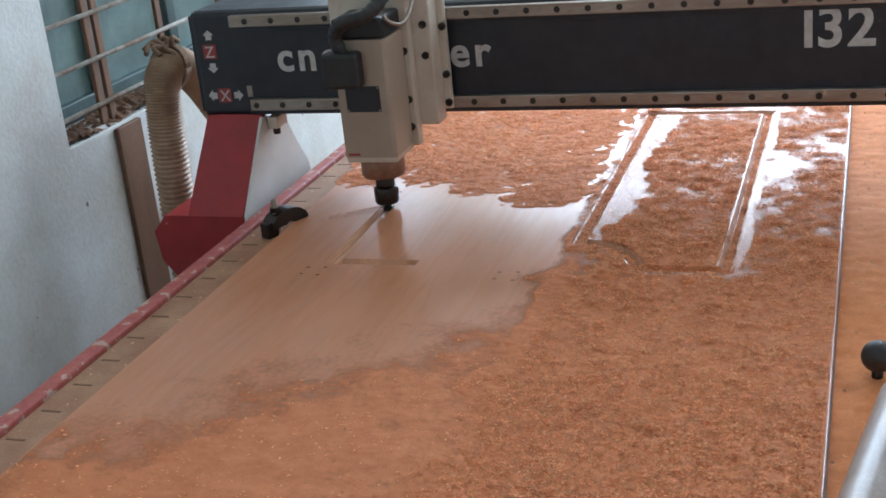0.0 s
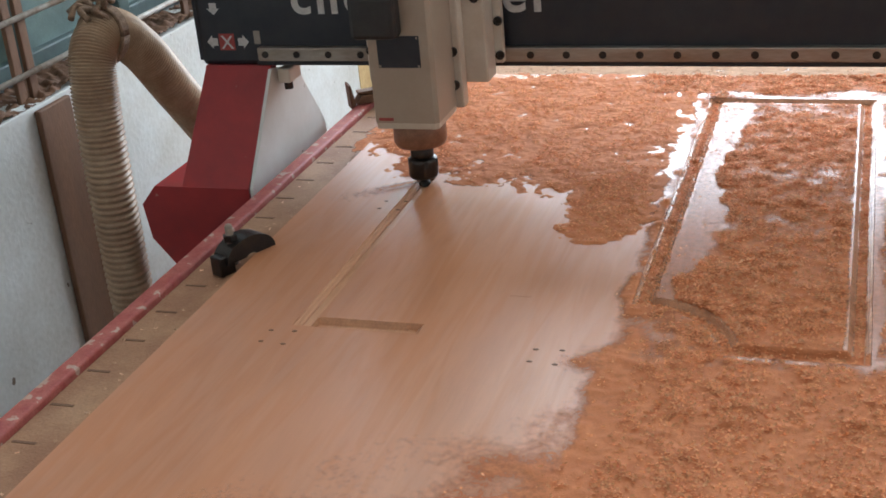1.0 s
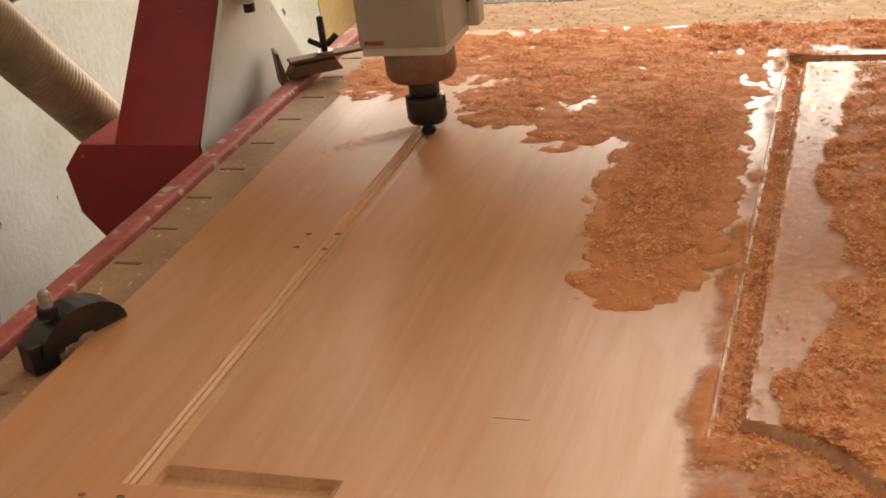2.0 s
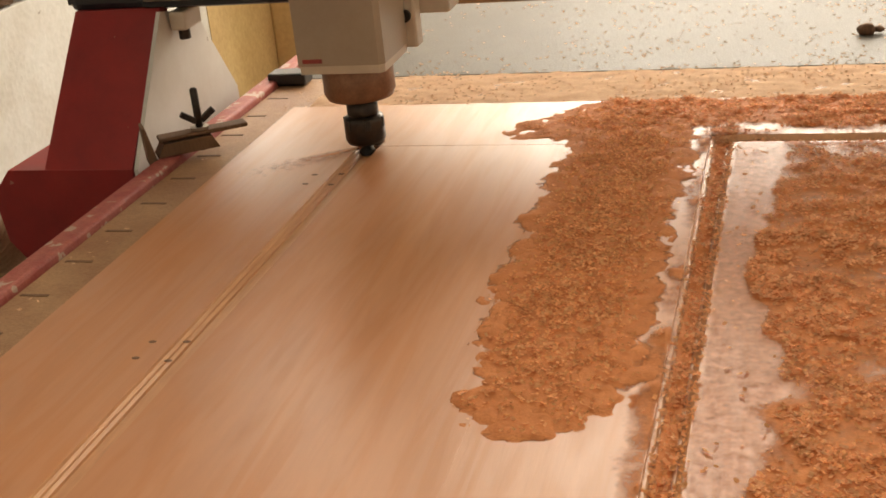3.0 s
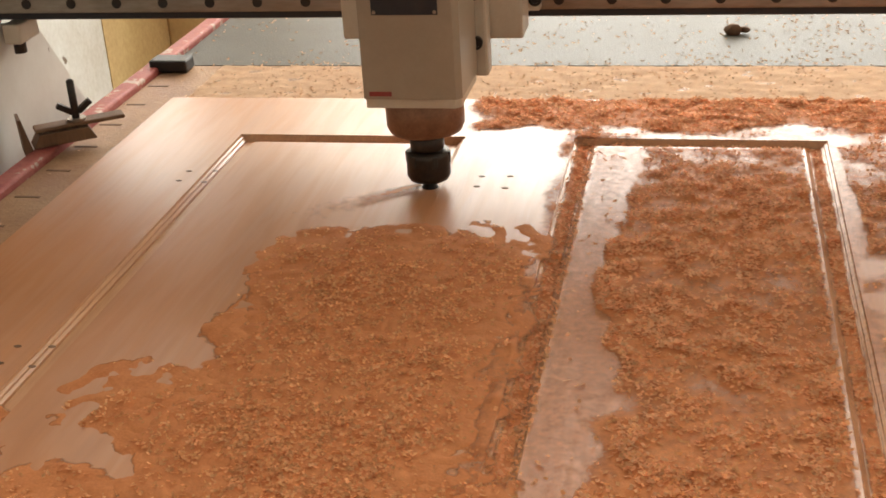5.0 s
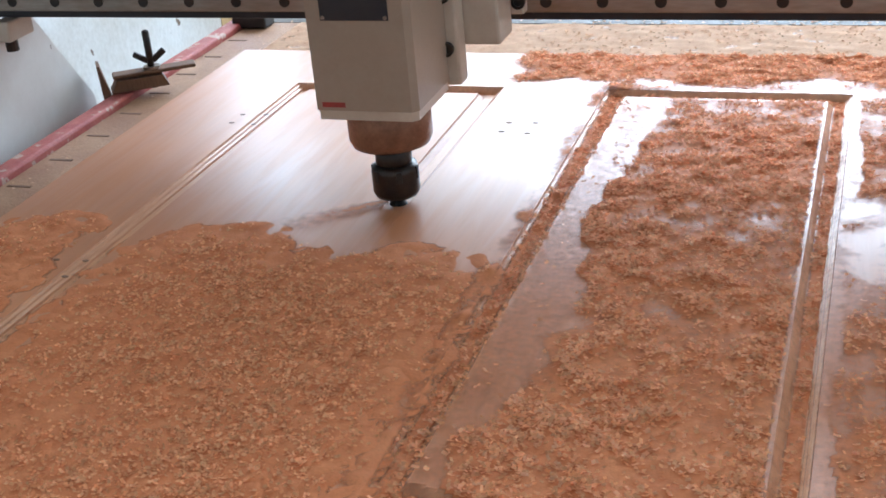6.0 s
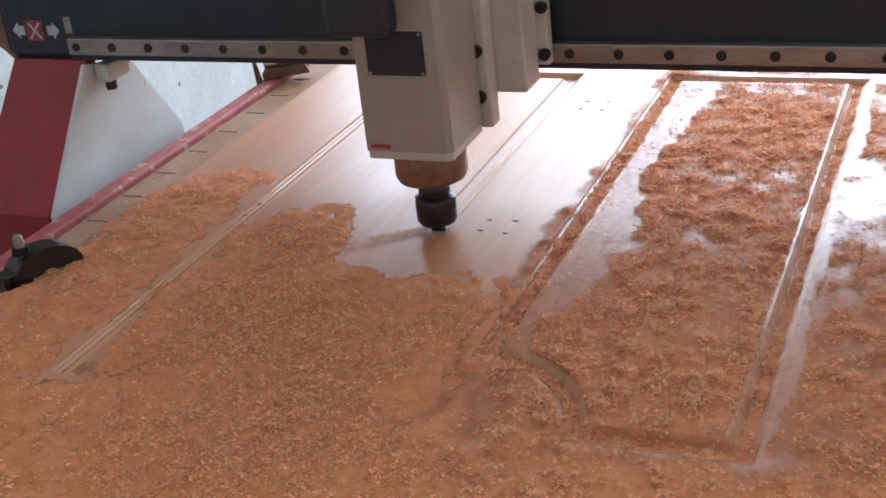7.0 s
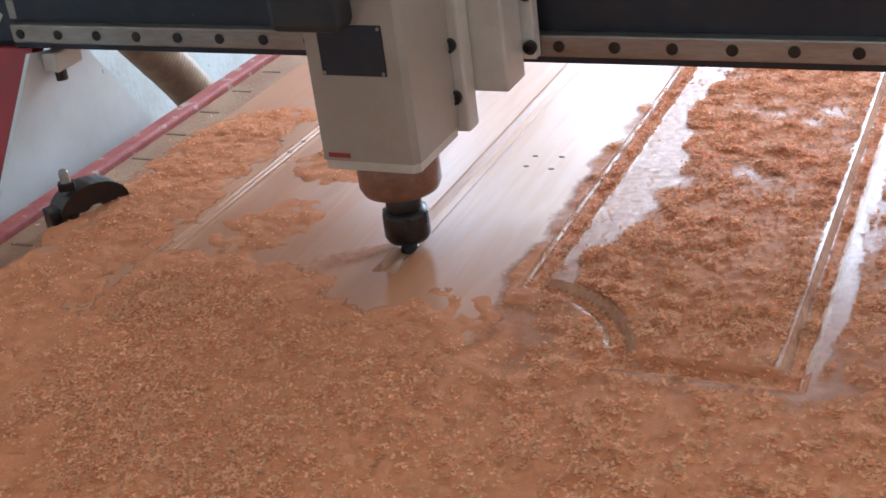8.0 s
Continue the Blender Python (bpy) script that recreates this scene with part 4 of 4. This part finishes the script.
def drifts():
    """Loose heaps that the spindle's air blast pushes aside: start places, then a step-by-step push."""
    meshes = drift_meshes()
    heaps = []
    for i, y in enumerate(np.arange(1.09, 1.87, 0.062)):
        for j, x in enumerate(np.arange(0.045, 0.53, 0.064)):
            if y < 1.26 - 0.45 * max(x - 0.12, 0) + 0.02 * (j % 2):
                continue
            heaps.append([min(x + 0.02 * bumps(7 * x, 9 * y, 5), 0.50), y + 0.02 * bumps(5 * y, 3 * x, 7), None])
    for i, y in enumerate(np.arange(0.40, 1.27, 0.064)):
        for j, x in enumerate(np.arange(0.05, 0.58, 0.064)):
            if x > 0.53 and y > 0.74:
                continue
            sx, sy = 0.58 + 0.36 * (j / 8) + 0.02 * (i % 3), -0.12 + 0.50 * (i / 13) + 0.02 * (j % 3)
            # the left groove stays open between the heaps
            tx = x + 0.02 * bumps(8 * x, 6 * y, 6)
            if y > 0.76 and abs(tx - 0.162) < 0.078:
                tx = 0.078 if tx < 0.162 else 0.244
            heaps.append([sx, sy, (4.1 + 0.14 * ((i * 7 + j * 3) % 6), tx, y + 0.02 * bumps(6 * x, 7 * y, 4))])
    P = np.array([h[:2] for h in heaps], float)
    rows = [[] for _ in heaps]
    moved = np.zeros(len(heaps), bool)
    for s in range(0, 81):
        t = s / 10
        c = np.array(cutter(t))
        for k, (_, _, come) in enumerate(heaps):
            p = P[k]
            if come and come[0] <= t < come[0] + 1.6:
                d = np.array(come[1:]) - p
                p = p + d * min(1, 0.085 / max(np.hypot(*d), 1e-6))
            if t < 4.3:
                d = (p - c - (0.03, -0.03 + 0.05 * min(max(t - 1.6, 0), 1))) / (0.275, 0.165 + 0.04 * min(max(t - 1.6, 0), 1))
                way = np.array([1.0, -0.12])
            else:
                d = (p - c - (-0.005, 0.04)) / (0.165, 0.215)
                way = np.array([-0.25 if d[0] < 0.1 else 0.12, -1.0])
            if np.hypot(*d) < 1 and not (come and t < come[0] + 1.0):
                p = p + way * 0.08 * min(1, 0.3 + 3 * (1 - np.hypot(*d)))
                p[0] = min(p[0], 0.475 + 0.009 * (k % 5) if p[1] > 0.76 else 0.58)
                moved[k] = True
            if t > 4.3 and p[1] > 0.77 and abs(p[0] - 0.162) < 0.08:
                p = p + (0.025 if p[0] > 0.162 else -0.025, 0.0)
            if t > 4.3 and 0.12 < p[0] < 0.33 and abs(p[1] - 0.793) < 0.064:
                p = p + (0.0, 0.02 if p[1] > 0.793 else -0.02)
            P[k] = p
        # crowded heaps shoulder each other onwards, away from the blast
        for k in np.nonzero(moved)[0] if t > 4.3 else ():
            d = P - P[k]
            far = np.hypot(d[:, 0], d[:, 1])
            for q in np.nonzero((far < 0.046) & (far > 1e-6))[0]:
                if heaps[q][2] and t < heaps[q][2][0] + 1.6:
                    continue
                step = d[q] / far[q] * 0.5 * (0.046 - far[q])
                P[q] = P[q] + (step[0], -abs(step[1]))
                P[q, 0] = min(max(P[q, 0], 0.04), 0.475 + 0.009 * (q % 5) if P[q, 1] > 0.76 else 0.58)
        for k in range(len(heaps)):
            rows[k].append((t, P[k].copy()))
    made = []
    for k in range(len(heaps)):
        h = thing("sawdust_heap", "loose heap of orange sawdust and shavings pushed over the board", "sawdust heap", group="sawdust heaps on the board")
        for name, data in zip(("dust_bed", "shaving_litter"), meshes[k % 5]):
            o = new(name, data)
            o.parent = h
            if name == "shaving_litter":
                tagged(o, kind="stuff")
            o.matrix_basis = pose(0, 0, 0, 0, 0, 47 * k)
        made.append((h, rows[k], 0.00006 * (k % 7)))
    return made


HEAPS = drifts()


# ---- motion of the machine, the wood and the dust ----
def motions():
    ts = [round(0.1 * k, 1) for k in range(81)]
    walk(GANTRY, [(t, pose(0, cutter(t)[1], 0)) for t in ts])
    walk(CARRIAGE, [(t, pose(cutter(t)[0], 0, 0)) for t in ts])
    fine = np.arange(0, 8.001, 0.05)
    track = np.array([cutter(t) for t in fine])
    for p, m, centre in PIECES:
        d = np.hypot(track[:, 0] - centre[0], track[:, 1] - centre[1])
        k = int(np.argmin(d))
        up, down = pose(0, 0, 0.0002) @ m, pose(0, 0, -0.0108) @ m
        if k == 0 and centre[1] < track[0, 1]:
            p.matrix_basis = down
        else:
            t = float(fine[k])
            rows = [(0.0, up)]
            if t > 0.15:
                rows.append((t - 0.1, up))
            rows.append((max(t, 0.05), down))
            if t < 7.9:
                rows.append((8.0, down))
            walk(p, rows)
    for h, rows, z in HEAPS:
        kept = [rows[0]]
        for a, b, c in zip(rows, rows[1:], rows[2:]):
            if np.hypot(*(b[1] - a[1])) > 1e-5 or np.hypot(*(c[1] - b[1])) > 1e-5:
                kept.append(b)
        kept.append(rows[-1])
        walk(h, [(t, pose(p[0], p[1], z)) for t, p in kept])


motions()
